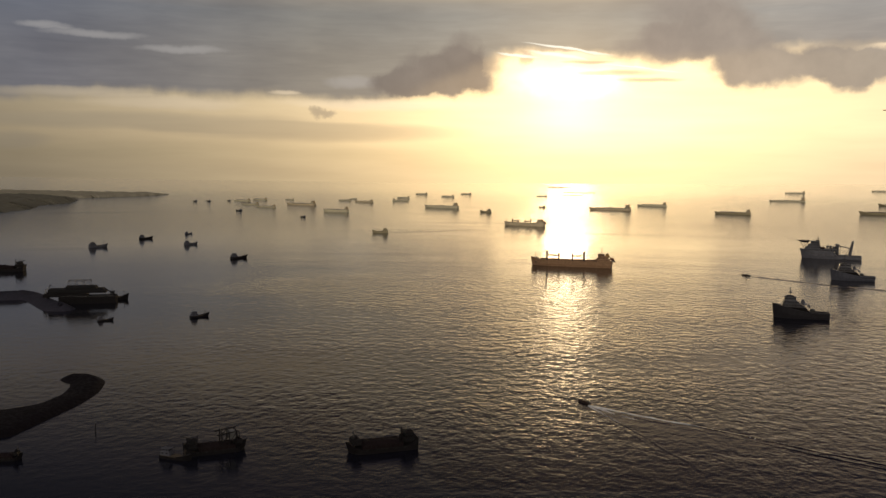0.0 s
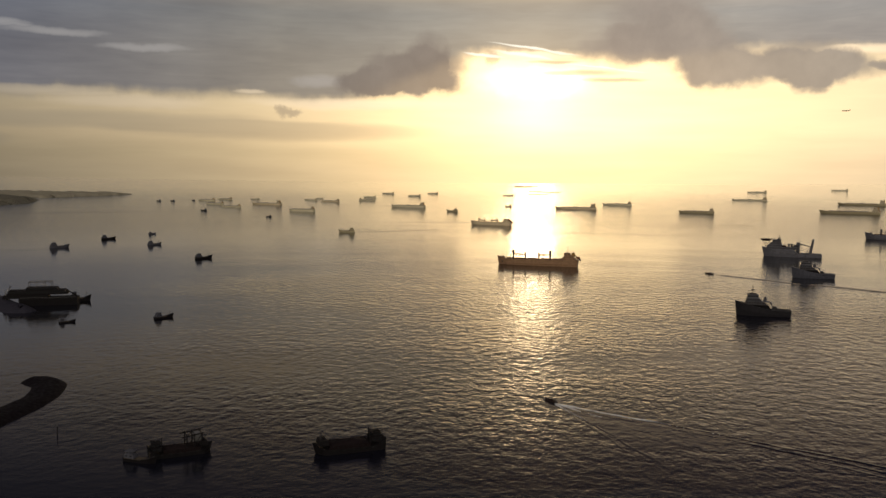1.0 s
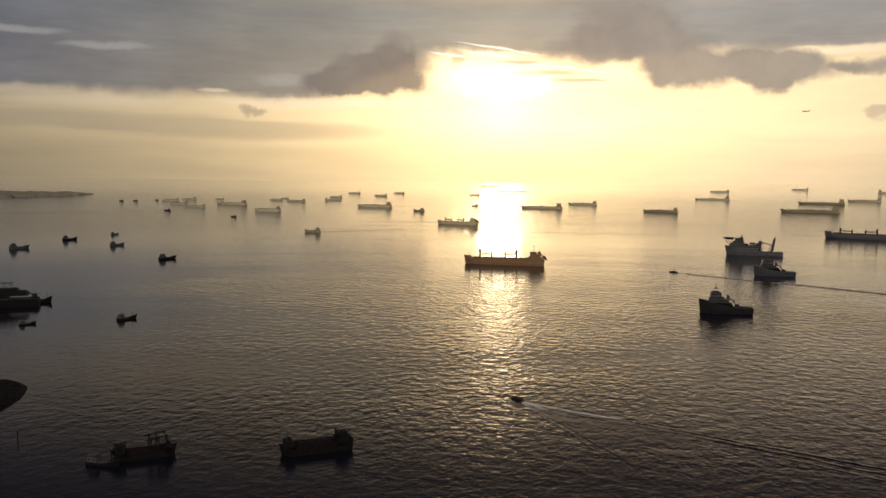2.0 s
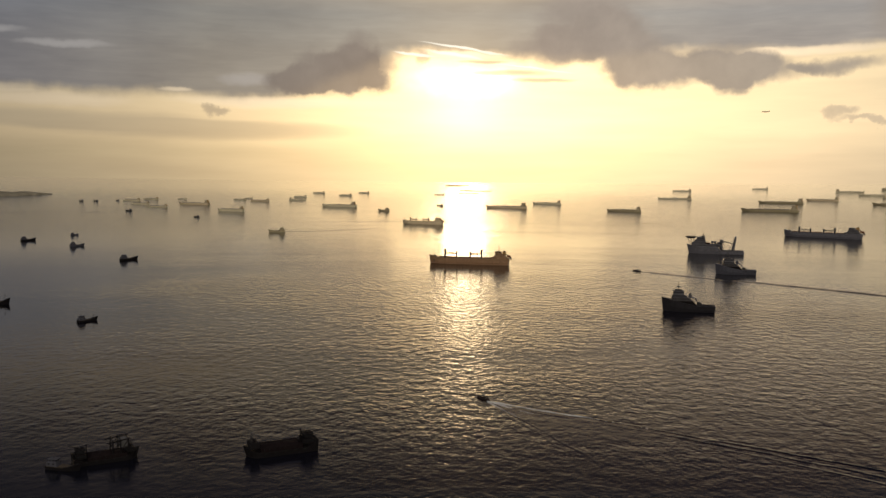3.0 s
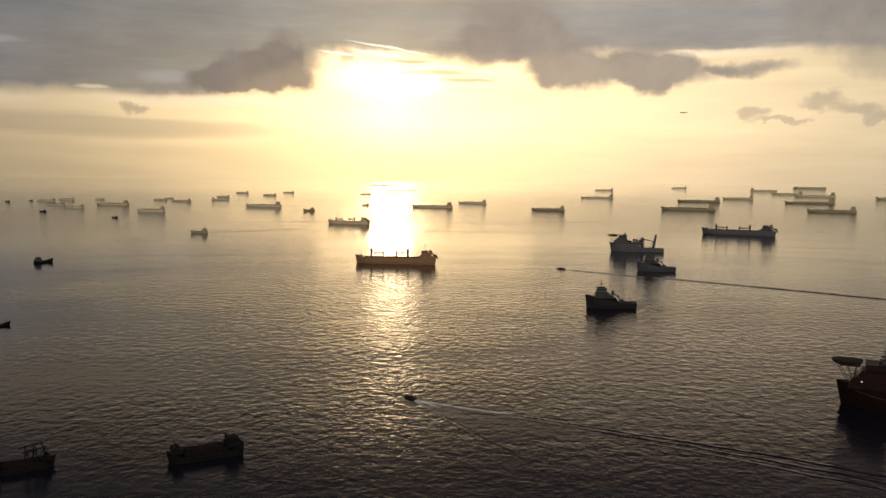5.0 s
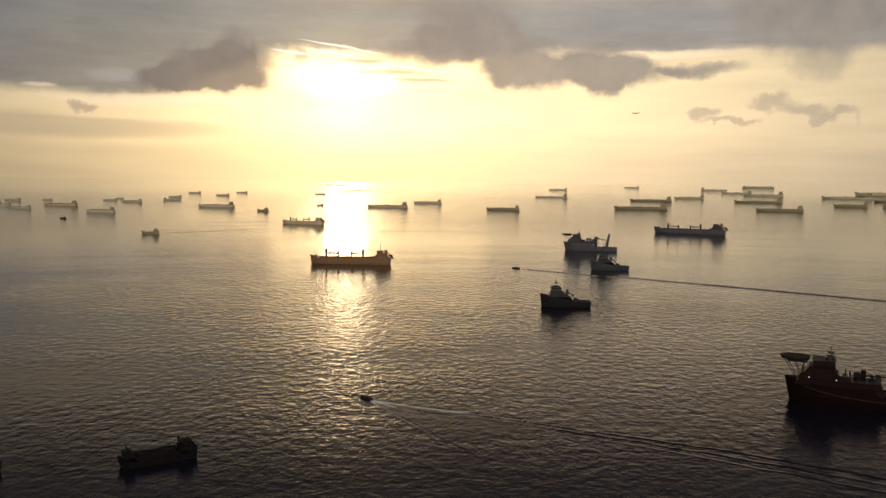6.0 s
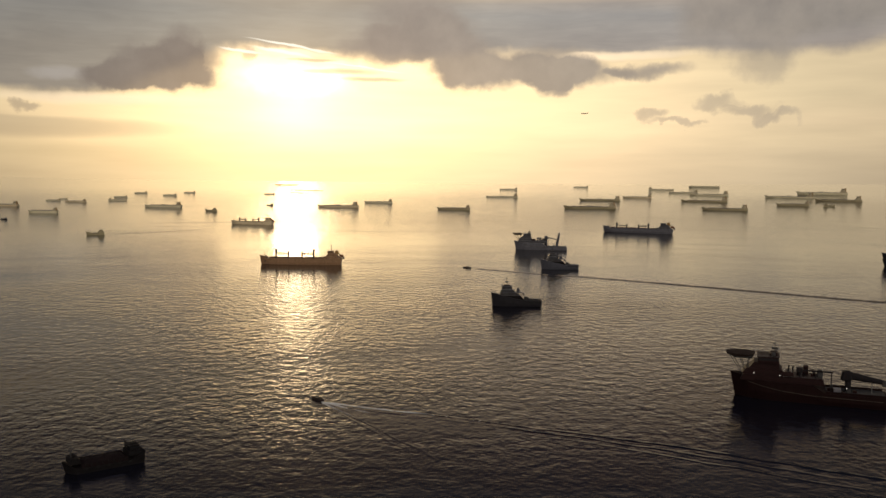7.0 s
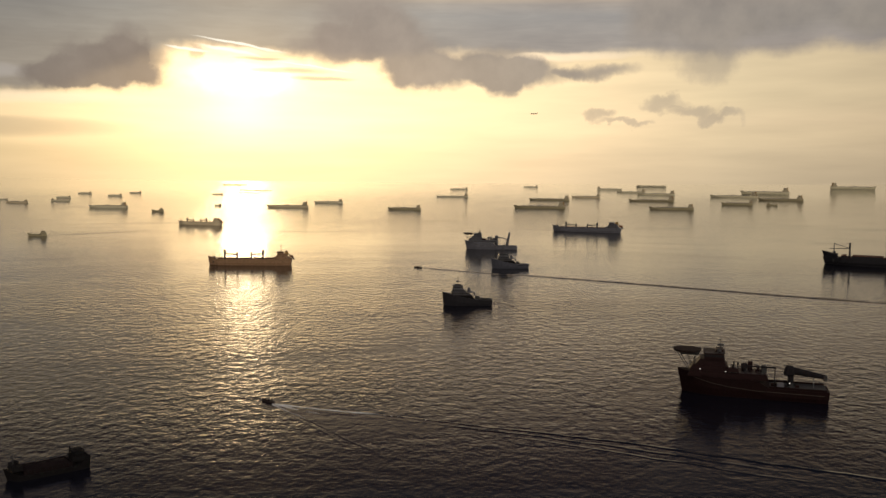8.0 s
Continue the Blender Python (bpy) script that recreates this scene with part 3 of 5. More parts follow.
    for s in (-1, 1):
        part("anchor", boxed(L * 0.435, L * 0.443, s * B * 0.31 - 0.3, s * B * 0.31 + 0.3, F * 0.45, F * 0.8), DARK, root)
    rails(root, -L * 0.455, -L * 0.34, B * 0.86, F + L * 0.018)
    return root


def tanker(az, r, heading, L, label, hull=HULL_BLACK, free=0.019, house=0.085, category="tanker", group="ships at anchor"):
    """Tanker or ore carrier in ballast: long flat deck, pipes, house and funnel aft."""
    root = afloat(category.replace(" ", "_"), az, r, heading, label, category, group)
    B, F = L * 0.16, L * free * 0.88
    body = part("hull", loft(L, B, 0, 1, lambda u: -2.0, lambda u: F + L * 0.008 * max(0, u - 0.85) / 0.15, rake=0.035), hull, root)
    part("boot_topping", loft(L * 0.995, B * 1.006, 0.01, 0.985, lambda u: -1.6, lambda u: F * 0.22, rake=0.02), hull, body)
    part("forecastle", loft(L, B, 0.93, 1, lambda u: F, lambda u: F + L * 0.016, n=5, rake=0.05), hull, body)
    part("main_deck", boxed(-L * 0.34, L * 0.42, -B * 0.46, B * 0.46, F, F + 0.15), DECK, root)
    for y in (-0.07, -0.03, 0.01, 0.05):
        part("deck_pipe", rodded((-L * 0.33, y * B, F + 1.0), (L * 0.36, y * B, F + 1.0), 0.35, n=6), STEEL, root)
    part("catwalk", boxed(-L * 0.34, L * 0.4, B * 0.1, B * 0.13, F + 1.6, F + 2.0), STEEL, root)
    part("manifold", boxed(L * 0.01, L * 0.06, -B * 0.4, B * 0.4, F, F + L * 0.011, top=(0.4, 0.4, 1.0)), STEEL, root)
    deck_crane(root, L * 0.035, F, L * 0.038, L * 0.07, 180, CREAM, L * 0.004)
    x0, z, h = -L * 0.475, F, L * house / 5
    for k in range(4):
        tier(root, x0 + (k > 0) * L * 0.02, x0 + L * (0.13 - 0.012 * k), B * (0.9 - 0.1 * k), z, z + h, mat=CREAM)
        z += h
    bridge(root, x0 + L * 0.05, x0 + L * 0.1, B * 0.8, z, z + h, CREAM)
    mast(root, x0 + L * 0.075, z + h, L * 0.03)
    funnel(root, x0 + L * 0.025, F + h * 1.0, L * 0.035, B * 0.3, h * 4.3, BUFF)
    mast(root, L * 0.465, F + L * 0.014, L * 0.04, "foremast", CREAM)
    part("lifeboat", boxed(x0 - L * 0.015, x0 + L * 0.012, -B * 0.05, B * 0.05, F + h * 0.6, F + h * 1.2, top=(0.5, 0.5, 0.3), bevel=0.2), ORANGE, root)
    return root


def car_carrier(az, r, heading, L, label):
    root = afloat("vehicle_carrier", az, r, heading, label, "cargo ship", "ships at anchor")
    B = L * 0.16
    body = part("hull", loft(L, B, 0, 1, lambda u: -2.0, lambda u: L * 0.028, rake=0.05, full=0.86), HULL_HAZED_GREY, root)
    part("upper_body", loft(L, B, 0.01, 0.97, lambda u: L * 0.028, lambda u: L * 0.05, rake=0.03, full=0.88), HULL_HAZED_GREY, body)
    bridge(root, L * 0.36, L * 0.41, B * 0.9, L * 0.05, L * 0.058, HULL_HAZED_GREY)
    funnel(root, -L * 0.38, L * 0.05, L * 0.03, B * 0.2, L * 0.015)
    mast(root, L * 0.38, L * 0.058, L * 0.02)
    return root


def work_boat(az, r, heading, L, label, hull=HULL_BLACK):
    """Anchor-handling tug: high flared bow, house forward, long low working deck aft."""
    root = afloat("anchor_handling_tug", az, r, heading, label, "tugboat", "tugs at anchor")
    B = L * 0.27

    def top(u):
        return L * (0.108 + 0.016 * max(0, 0.1 - u) / 0.1 + 0.165 * max(0, (u - 0.22) / 0.78) ** 1.35)
    body = part("hull", loft(L, B, 0, 1, lambda u: -1.5, top, n=28, rake=0.035, full=0.70, stern=0.92, flare=0.78), hull, root)
    for s in (-1, 1):
        part("fender", made(lambda bm: rod(bm, (-L * 0.48, s * B * 0.475, L * 0.085), (-L * 0.2, s * B * 0.495, L * 0.085), 0.28)), RUBBER, body, "black rubber fender strip")
    part("working_deck", boxed(-L * 0.48, -L * 0.24, -B * 0.4, B * 0.4, L * 0.095, L * 0.105 + 0.1), WOOD, root)
    for s in (-1, 1):
        part("crash_rail", made(lambda bm: block(bm, -L * 0.47, -L * 0.2, s * B * 0.43 - 0.25, s * B * 0.43 + 0.25, L * 0.105, L * 0.105 + 0.9, top=(0.8, 0, 0.05))), hull, body)
    part("stern_roller", rodded((-L * 0.495, -B * 0.3, L * 0.09), (-L * 0.495, B * 0.3, L * 0.09), 0.7, n=12), STEEL, root)
    part("winch", made(lambda bm: (rod(bm, (-L * 0.19, -1.6, L * 0.10 + 1.5), (-L * 0.19, 1.6, L * 0.10 + 1.5), 1.2, n=12), block(bm, -L * 0.225, -L * 0.16, -2.2, -1.7, L * 0.095, L * 0.18), block(bm, -L * 0.225, -L * 0.16, 1.7, 2.2, L * 0.095, L * 0.18))), DARK, root)
    z = L * 0.205
    tier(root, -L * 0.17, L * 0.30, B * 0.84, L * 0.10, z + L * 0.005, mat=PITCH, draw=(4.5, 0.8, 0.4), glazed=False)
    tier(root, -L * 0.06, L * 0.34, B * 0.66, z + L * 0.005, z + L * 0.065, mat=SHADE, draw=(3.2, 1.2, 0.3))
    tier(root, L * 0.03, L * 0.325, B * 0.60, z + L * 0.065, z + L * 0.12, mat=TUG_GREY, draw=(2.4, 1.0, 0.3))
    bridge(root, L * 0.10, L * 0.295, B * 0.56, z + L * 0.12, z + L * 0.19, DIM)
    part("monkey_deck", boxed(L * 0.13, L * 0.27, -B * 0.2, B * 0.2, z + L * 0.195, z + L * 0.222, top=(0.4, 0.5, 0.3), bevel=0.1), SHADE, root)
    mast(root, L * 0.20, z + L * 0.222, L * 0.15)
    part("mast_platform", boxed(L * 0.165, L * 0.235, -B * 0.13, B * 0.13, z + L * 0.275, z + L * 0.285), DARK, root)
    for s in (-1, 1):
        part("vent", rodded((-L * 0.14, s * B * 0.25, z), (-L * 0.14, s * B * 0.25, z + L * 0.055), 0.45, 0.6), DIM, root)
        part("tow_post", rodded((-L * 0.245, s * B * 0.2, L * 0.10), (-L * 0.245, s * B * 0.2, L * 0.165), 0.35), DARK, root)
    for s in (-1, 1):
        f = part("funnel", boxed(-L * 0.05, L * 0.0, s * B * 0.28 - 0.7, s * B * 0.28 + 0.7, z + L * 0.06, z + L * 0.135, top=(0.1, 0.5, 0.1), bevel=0.1), INK, root)
        part("exhaust_pipe", rodded((-L * 0.03, s * B * 0.28, z + L * 0.13), (-L * 0.035, s * B * 0.28, z + L * 0.16), 0.25), DARK, f)
    part("rescue_boat", boxed(-L * 0.10, -L * 0.03, B * 0.28, B * 0.4, z + L * 0.062, z + L * 0.092, top=(0.3, 0.6, 0.2), bevel=0.15), HULL_NAVY, root)
    part("search_light", rodded((L * 0.28, 0, z + L * 0.19), (L * 0.292, 0, z + L * 0.215), 0.4), STEEL, root)
    rails(root, L * 0.07, L * 0.29, B * 0.58, z + L * 0.12)
    return root


def support_vessel(az, r, heading, L, label, hull, house, stern_crane="boom"):
    """Offshore support vessel: helideck over the bow, tall house forward, low deck and cranes aft."""
    root = afloat("offshore_support_vessel", az, r, heading, label, "support vessel", "offshore vessels")
    B, low = L * 0.24, L * (0.082 if stern_crane == "boom" else 0.054)
    grey = GUNMETAL if stern_crane == "boom" else DIM

    def top(u):
        if u < 0.40:
            return low
        return low + (L * 0.132 - low) * min(1, (u - 0.40) / 0.08) + L * 0.035 * max(0, (u - 0.7) / 0.3) ** 1.4
    body = part("hull", loft(L, B, 0, 1, lambda u: -2.0, top, n=30, rake=0.04, full=0.74, stern=0.93, flare=0.78), hull, root)

    def line(bm):
        for s in (-1, 1):
            rod(bm, (-L * 0.46, s * B * 0.478, L * 0.055), (-L * 0.02, s * B * 0.502, L * 0.06), 0.14, n=6)
            run = [(-0.02, 0.502, 0.06), (0.17, 0.496, 0.075), (0.30, 0.482, 0.098), (0.385, 0.37, 0.117), (0.44, 0.23, 0.13)]
            for a, b in zip(run, run[1:]):
                rod(bm, (L * a[0], s * B * a[1], L * a[2]), (L * b[0], s * B * b[1], L * b[2]), 0.14, n=6)
    part("rubbing_strake", made(line), WOOD, body, "dull brown rubbing strake along the side")
    part("working_deck", boxed(-L * 0.48, -L * 0.11, -B * 0.44, B * 0.44, low, low + 0.12), DARK, root)
    for s in (-1, 1):
        part("cargo_rail", made(lambda bm: block(bm, -L * 0.475, -L * 0.1, s * B * 0.455 - 0.2, s * B * 0.455 + 0.2, low, low + 1.3)), hull, body)
    z, h = L * 0.13, L * 0.042
    tier(root, -L * 0.10, L * 0.45, B * 0.86, z, z + h, mat=house, draw=(1.4, 1.8, 0.2), glazed=stern_crane != "boom")
    tier(root, L * 0.17, L * 0.44, B * 0.78, z + h, z + 2 * h, mat=house, draw=(0.6, 2.4, 0.25), glazed=stern_crane != "boom")
    tier(root, L * 0.19, L * 0.395, B * 0.72, z + 2 * h, z + 3 * h, mat=house, draw=(0.5, 2.6, 0.3), glazed=stern_crane != "boom")
    bridge(root, L * 0.20, L * 0.335, B * 0.8, z + 3 * h, z + 4 * h, house)
    part("monkey_deck", boxed(L * 0.205, L * 0.265, -B * 0.22, B * 0.22, z + 4 * h, z + 4.6 * h, top=(0.4, 0.6, 0.3), bevel=0.15), house, root)
    mast(root, L * 0.228, z + 4.6 * h, L * 0.07)
    part("mast_platform", boxed(L * 0.205, L * 0.25, -B * 0.12, B * 0.12, z + 5.1 * h, z + 5.25 * h), DARK, root)
    part("satellite_dome", made(lambda bm: bmesh.ops.create_icosphere(bm, subdivisions=2, radius=L * 0.016, matrix=Matrix.Translation((L * 0.235, B * 0.26, z + 4 * h + L * 0.018)))), SHADE, root, soft=True)
    # helideck on struts, standing out over the bow
    hx, hz, hr = L * 0.455, z + 4.15 * h, L * 0.105
    pad = part("helideck", made(lambda bm: bmesh.ops.create_cone(bm, cap_ends=True, segments=8, radius1=hr * 0.9, radius2=hr, depth=1.5, matrix=pose(hx, 0, hz - 0.4, 0, 0, 22.5))), WEATHERED, root, "dark octagonal helicopter deck over the bow")
    part("safety_net", made(lambda bm: [rod(bm, (hx + (hr + 0.2) * math.cos(a), (hr + 0.2) * math.sin(a), hz + 0.1), (hx + (hr + 1.1) * math.cos(a + 0.05), (hr + 1.1) * math.sin(a + 0.05), hz + 0.4), 0.06, n=4) for a in [math.tau * i / 24 for i in range(24)]]), STEEL, pad)["kind"] = "stuff"
    part("deck_truss", boxed(hx - hr * 0.72, hx + hr * 0.35, -hr * 0.6, hr * 0.6, hz - L * 0.03, hz - 1.16, top=(-L * 0.01, -L * 0.02, -L * 0.012)), DARK, pad, "dark truss under the helicopter deck")
    for dx, s in ((-0.7, -1), (-0.7, 1), (0.1, -1), (0.1, 1), (0.7, -1), (0.7, 1)):
        part("support_strut", rodded((hx + dx * hr, s * hr * 0.55, hz - 0.3), (L * 0.41 + max(0, dx) * L * 0.05, s * B * 0.2, z + (0.9 if dx > 0 else 2.2) * h), 0.2, n=6), DARK, pad)
    # knuckle crane amidships
    mid = part("deck_crane", rodded((L * 0.06, B * 0.2, z + h), (L * 0.06, B * 0.2, z + 2.3 * h), 0.9, n=10), grey, root, "slate-grey knuckle crane with its jib folded aft")
    part("cab", boxed(L * 0.045, L * 0.085, B * 0.2 - 1.1, B * 0.2 + 1.1, z + 1.7 * h, z + 2.5 * h, bevel=0.1), grey, mid)
    part("jib", boxed(-L * 0.15, L * 0.06, B * 0.2 - 0.4, B * 0.2 + 0.4, z + 1.95 * h, z + 2.2 * h, top=(0.3, 0, 0)), grey, mid)
    part("jib_rest", rodded((-L * 0.14, B * 0.2, low), (-L * 0.14, B * 0.2, z + 1.95 * h), 0.3), grey, mid)
    dice = random.Random(int(L))
    for i in range(18):
        x, y = dice.uniform(-0.085, 0.15) * L, dice.uniform(-0.34, 0.34) * B
        a, t = dice.uniform(0.5, 1.3), dice.uniform(0.3, 1.05) * h
        if i % 3 == 0:
            part("vent", rodded((x, y, z + h), (x, y, z + h + t * 1.4), a * 0.4, a * 0.55), grey, root)
        elif i % 3 == 1:
            part("locker", boxed(x - a, x + a, y - a * 0.7, y + a * 0.7, z + h, z + h + t, bevel=0.08), house, root)
        else:
            part("deck_post", rodded((x, y, z + h), (x, y, z + h + t * 2.2), 0.16, 0.12), STEEL, root)
    for i in range(10):
        x, y = dice.uniform(-0.30, -0.12) * L, dice.uniform(-0.36, 0.36) * B
        a = dice.uniform(0.6, 1.4)
        part("cargo_box", boxed(x - a, x + a, y - a * 0.8, y + a * 0.8, low, low + dice.uniform(0.8, 2.4), bevel=0.06), (grey, DARK, house)[i % 3], root)
    part("funnel", boxed(L * 0.005, L * 0.04, -B * 0.36, -B * 0.16, z + h, z + 2.4 * h, top=(0, 0.4, 0.1), bevel=0.1), house, root)
    part("winch", made(lambda bm: (rod(bm, (-L * 0.07, -B * 0.2, z + h * 1.4), (-L * 0.07, B * 0.14, z + h * 1.4), L * 0.018, n=12), block(bm, -L * 0.085, -L * 0.055, -B * 0.25, -B * 0.21, z + h, z + 1.9 * h), block(bm, -L * 0.085, -L * 0.055, B * 0.15, B * 0.19, z + h, z + 1.9 * h))), DARK, root)
    if stern_crane == "boom":
        for x, y, h0 in ((0.36, 0.42, z + 1.25 * h), (0.19, 0.42, z + 1.1 * h), (-0.24, 0.12, low + 2.2)):
            post = part("lamp_post", rodded((L * x, B * y, h0 - 1.6), (L * x, B * y, h0), 0.08, n=6), DARK, root)
            part("deck_lamp", made(lambda bm: bmesh.ops.create_icosphere(bm, subdivisions=1, radius=0.3, matrix=Matrix.Translation((L * x, B * y, h0 + 0.2)))), LAMP, post, "small white deck lamp, lit")
        d = low
        c = part("stern_crane", rodded((-L * 0.25, -B * 0.1, d), (-L * 0.25, -B * 0.1, d + L * 0.075), L * 0.02, n=12), grey, root, "heavy grey crane with its boom lowered over the stern")
        part("slew_house", boxed(-L * 0.275, -L * 0.20, -B * 0.25, B * 0.05, d + L * 0.075, d + L * 0.142, top=(0.6, 1.2, 0.5), bevel=0.8), grey, c)
        part("boom", rodded((-L * 0.225, -B * 0.1, d + L * 0.115), (-L * 0.475, -B * 0.1, d + L * 0.078), L * 0.03, L * 0.016, n=8), grey, c)
        part("boom_head", boxed(-L * 0.485, -L * 0.462, -B * 0.19, -B * 0.01, d + L * 0.052, d + L * 0.09), DARK, c)
        for s in (-1, 1):
            part("boom_rest", rodded((-L * 0.40, -B * 0.1 + s, d), (-L * 0.40, -B * 0.1 + s * 0.5, d + L * 0.075), 0.18), STEEL, c)
    else:
        d = low
        c = part("stern_crane", rodded((-L * 0.09, 0, d), (-L * 0.09, 0, d + L * 0.18), L * 0.034, L * 0.026, n=10), grey, root, "tall pedestal crane with its boom lowered aft")
        part("cab", boxed(-L * 0.12, -L * 0.06, -2, 2, d + L * 0.16, d + L * 0.21, bevel=0.2), grey, c)
        for s in (-0.8, 0.8):
            part("boom", rodded((-L * 0.09, s, d + L * 0.19), (-L * 0.33, s, d + L * 0.13), 0.8, 0.55), grey, c)
        t = part("lift_frame", made(lambda bm: [rod(bm, (-L * 0.29, s * B * 0.32, d), (-L * 0.335, s * B * 0.14, d + L * 0.25), 2.5, 1.7) for s in (-1, 1)]), DIM, root, "leaning steel lifting frame on the after deck")
        part("head_beam", boxed(-L * 0.35, -L * 0.32, -B * 0.2, B * 0.2, d + L * 0.245, d + L * 0.275), STEEL, t)
        for s in (-1, 1):
            part("back_stay", rodded((-L * 0.21, s * B * 0.3, d), (-L * 0.325, s * B * 0.15, d + L * 0.2), 0.3), STEEL, t)
    part("container", boxed(-L * 0.20, -L * 0.155, B * 0.12, B * 0.38, low, low + 2.6, bevel=0.06), HULL_NAVY, root)
    boat = part("lifeboat", boxed(L * 0.10, L * 0.18, B * 0.38, B * 0.5, z + h * 1.2, z + h * 1.9, top=(0.5, 0.5, 0.3), bevel=0.25), MAROON, root, "dark covered lifeboat in davits")
    for x in (L * 0.115, L * 0.165):
        part("davit", rodded((x, B * 0.36, z + h), (x, B * 0.46, z + h * 2.3), 0.14), WHITE, boat)
    rails(root, -L * 0.09, L * 0.19, B * 0.86, z + h)
    rails(root, L * 0.21, L * 0.36, B * 0.8, z + 4 * h)
    return root


def coaster(az, r, heading, L, label, hull=HULL_GREEN, name="cargo_boat", category="cargo boat", group="boats at anchor"):
    """Small coasting or fishing boat: high stern house, low waist, rising bow."""
    root = afloat(name, az, r, heading, label, category, group)
    trim = HULL_HAZED_OLIVE if hull is HULL_HAZED_OLIVE else INK
    B, hh = L * 0.27, min(3.6, L * 0.115)
    body = part("hull", loft(L, B, 0, 1, lambda u: -1.0, lambda u: L * (0.085 + 0.115 * max(0, (u - 0.5) / 0.5) ** 1.5 + 0.02 * max(0, 0.2 - u) / 0.2), n=16, rake=0.1, full=0.6, flare=0.7), hull, root)
    for s in (-1, 1):
        part("gunwale", made(lambda bm: rod(bm, (-L * 0.45, s * B * 0.45, L * 0.095), (L * 0.08, s * B * 0.5, L * 0.088), 0.14, n=6)), WOOD, body)
    part("hold_cover", boxed(-L * 0.12, L * 0.24, -B * 0.3, B * 0.3, L * 0.08, L * 0.115, top=(0.3, 0.3, 0.4)), WOOD, root)
    tier(root, -L * 0.46, -L * 0.13, B * 0.84, L * 0.09, L * 0.09 + hh, name="deckhouse", mat=trim, draw=(0.3, 0.5, 0.15))
    bridge(root, -L * 0.40, -L * 0.20, B * 0.62, L * 0.09 + hh, L * 0.09 + hh * 1.65, trim)
    mast(root, -L * 0.3, L * 0.09 + hh * 1.7, L * 0.10)
    mast(root, L * 0.30, L * 0.1, L * 0.2, "derrick_mast", WOOD)
    for s in (-1, 1):
        part("bollard", rodded((L * 0.42, s * 0.5, L * 0.14), (L * 0.42, s * 0.5, L * 0.14 + 0.9), 0.16), DARK, root)
    return root


def launch(az, r, heading, L, label):
    """Small open passenger launch under way."""
    root = afloat("launch", az, r, heading, label, "motor boat", "launches under way")
    B = L * 0.28
    part("hull", loft(L, B, 0, 1, lambda u: -0.3, lambda u: L * 0.075 + L * 0.07 * max(0, u - 0.45), n=12, rake=0.16, full=0.45, flare=0.65), WEATHERED, root)
    cabin = part("cabin", boxed(-L * 0.10, L * 0.14, -B * 0.34, B * 0.34, L * 0.07, L * 0.15, top=(0.15, 0.7, 0.15), bevel=0.06), WEATHERED, root)
    part("windscreen", boxed(L * 0.06, L * 0.10, -B * 0.28, B * 0.28, L * 0.11, L * 0.147, top=(-0.15, 0.25, 0)), GLASS, cabin)
    part("canopy", boxed(-L * 0.40, -L * 0.10, -B * 0.36, B * 0.36, L * 0.165, L * 0.178), WOOD, root)
    for x in (-0.38, -0.12):
        for s in (-1, 1):
            part("canopy_post", rodded((L * x, s * B * 0.33, L * 0.06), (L * x, s * B * 0.33, L * 0.167), 0.05), STEEL, root)
    part("thwart", boxed(-L * 0.32, -L * 0.28, -B * 0.4, B * 0.4, L * 0.07, L * 0.082), WOOD, root)
    part("outboard_motor", boxed(-L * 0.54, -L * 0.48, -0.3, 0.3, 0.0, L * 0.15, bevel=0.06), DARK, root)
    return root


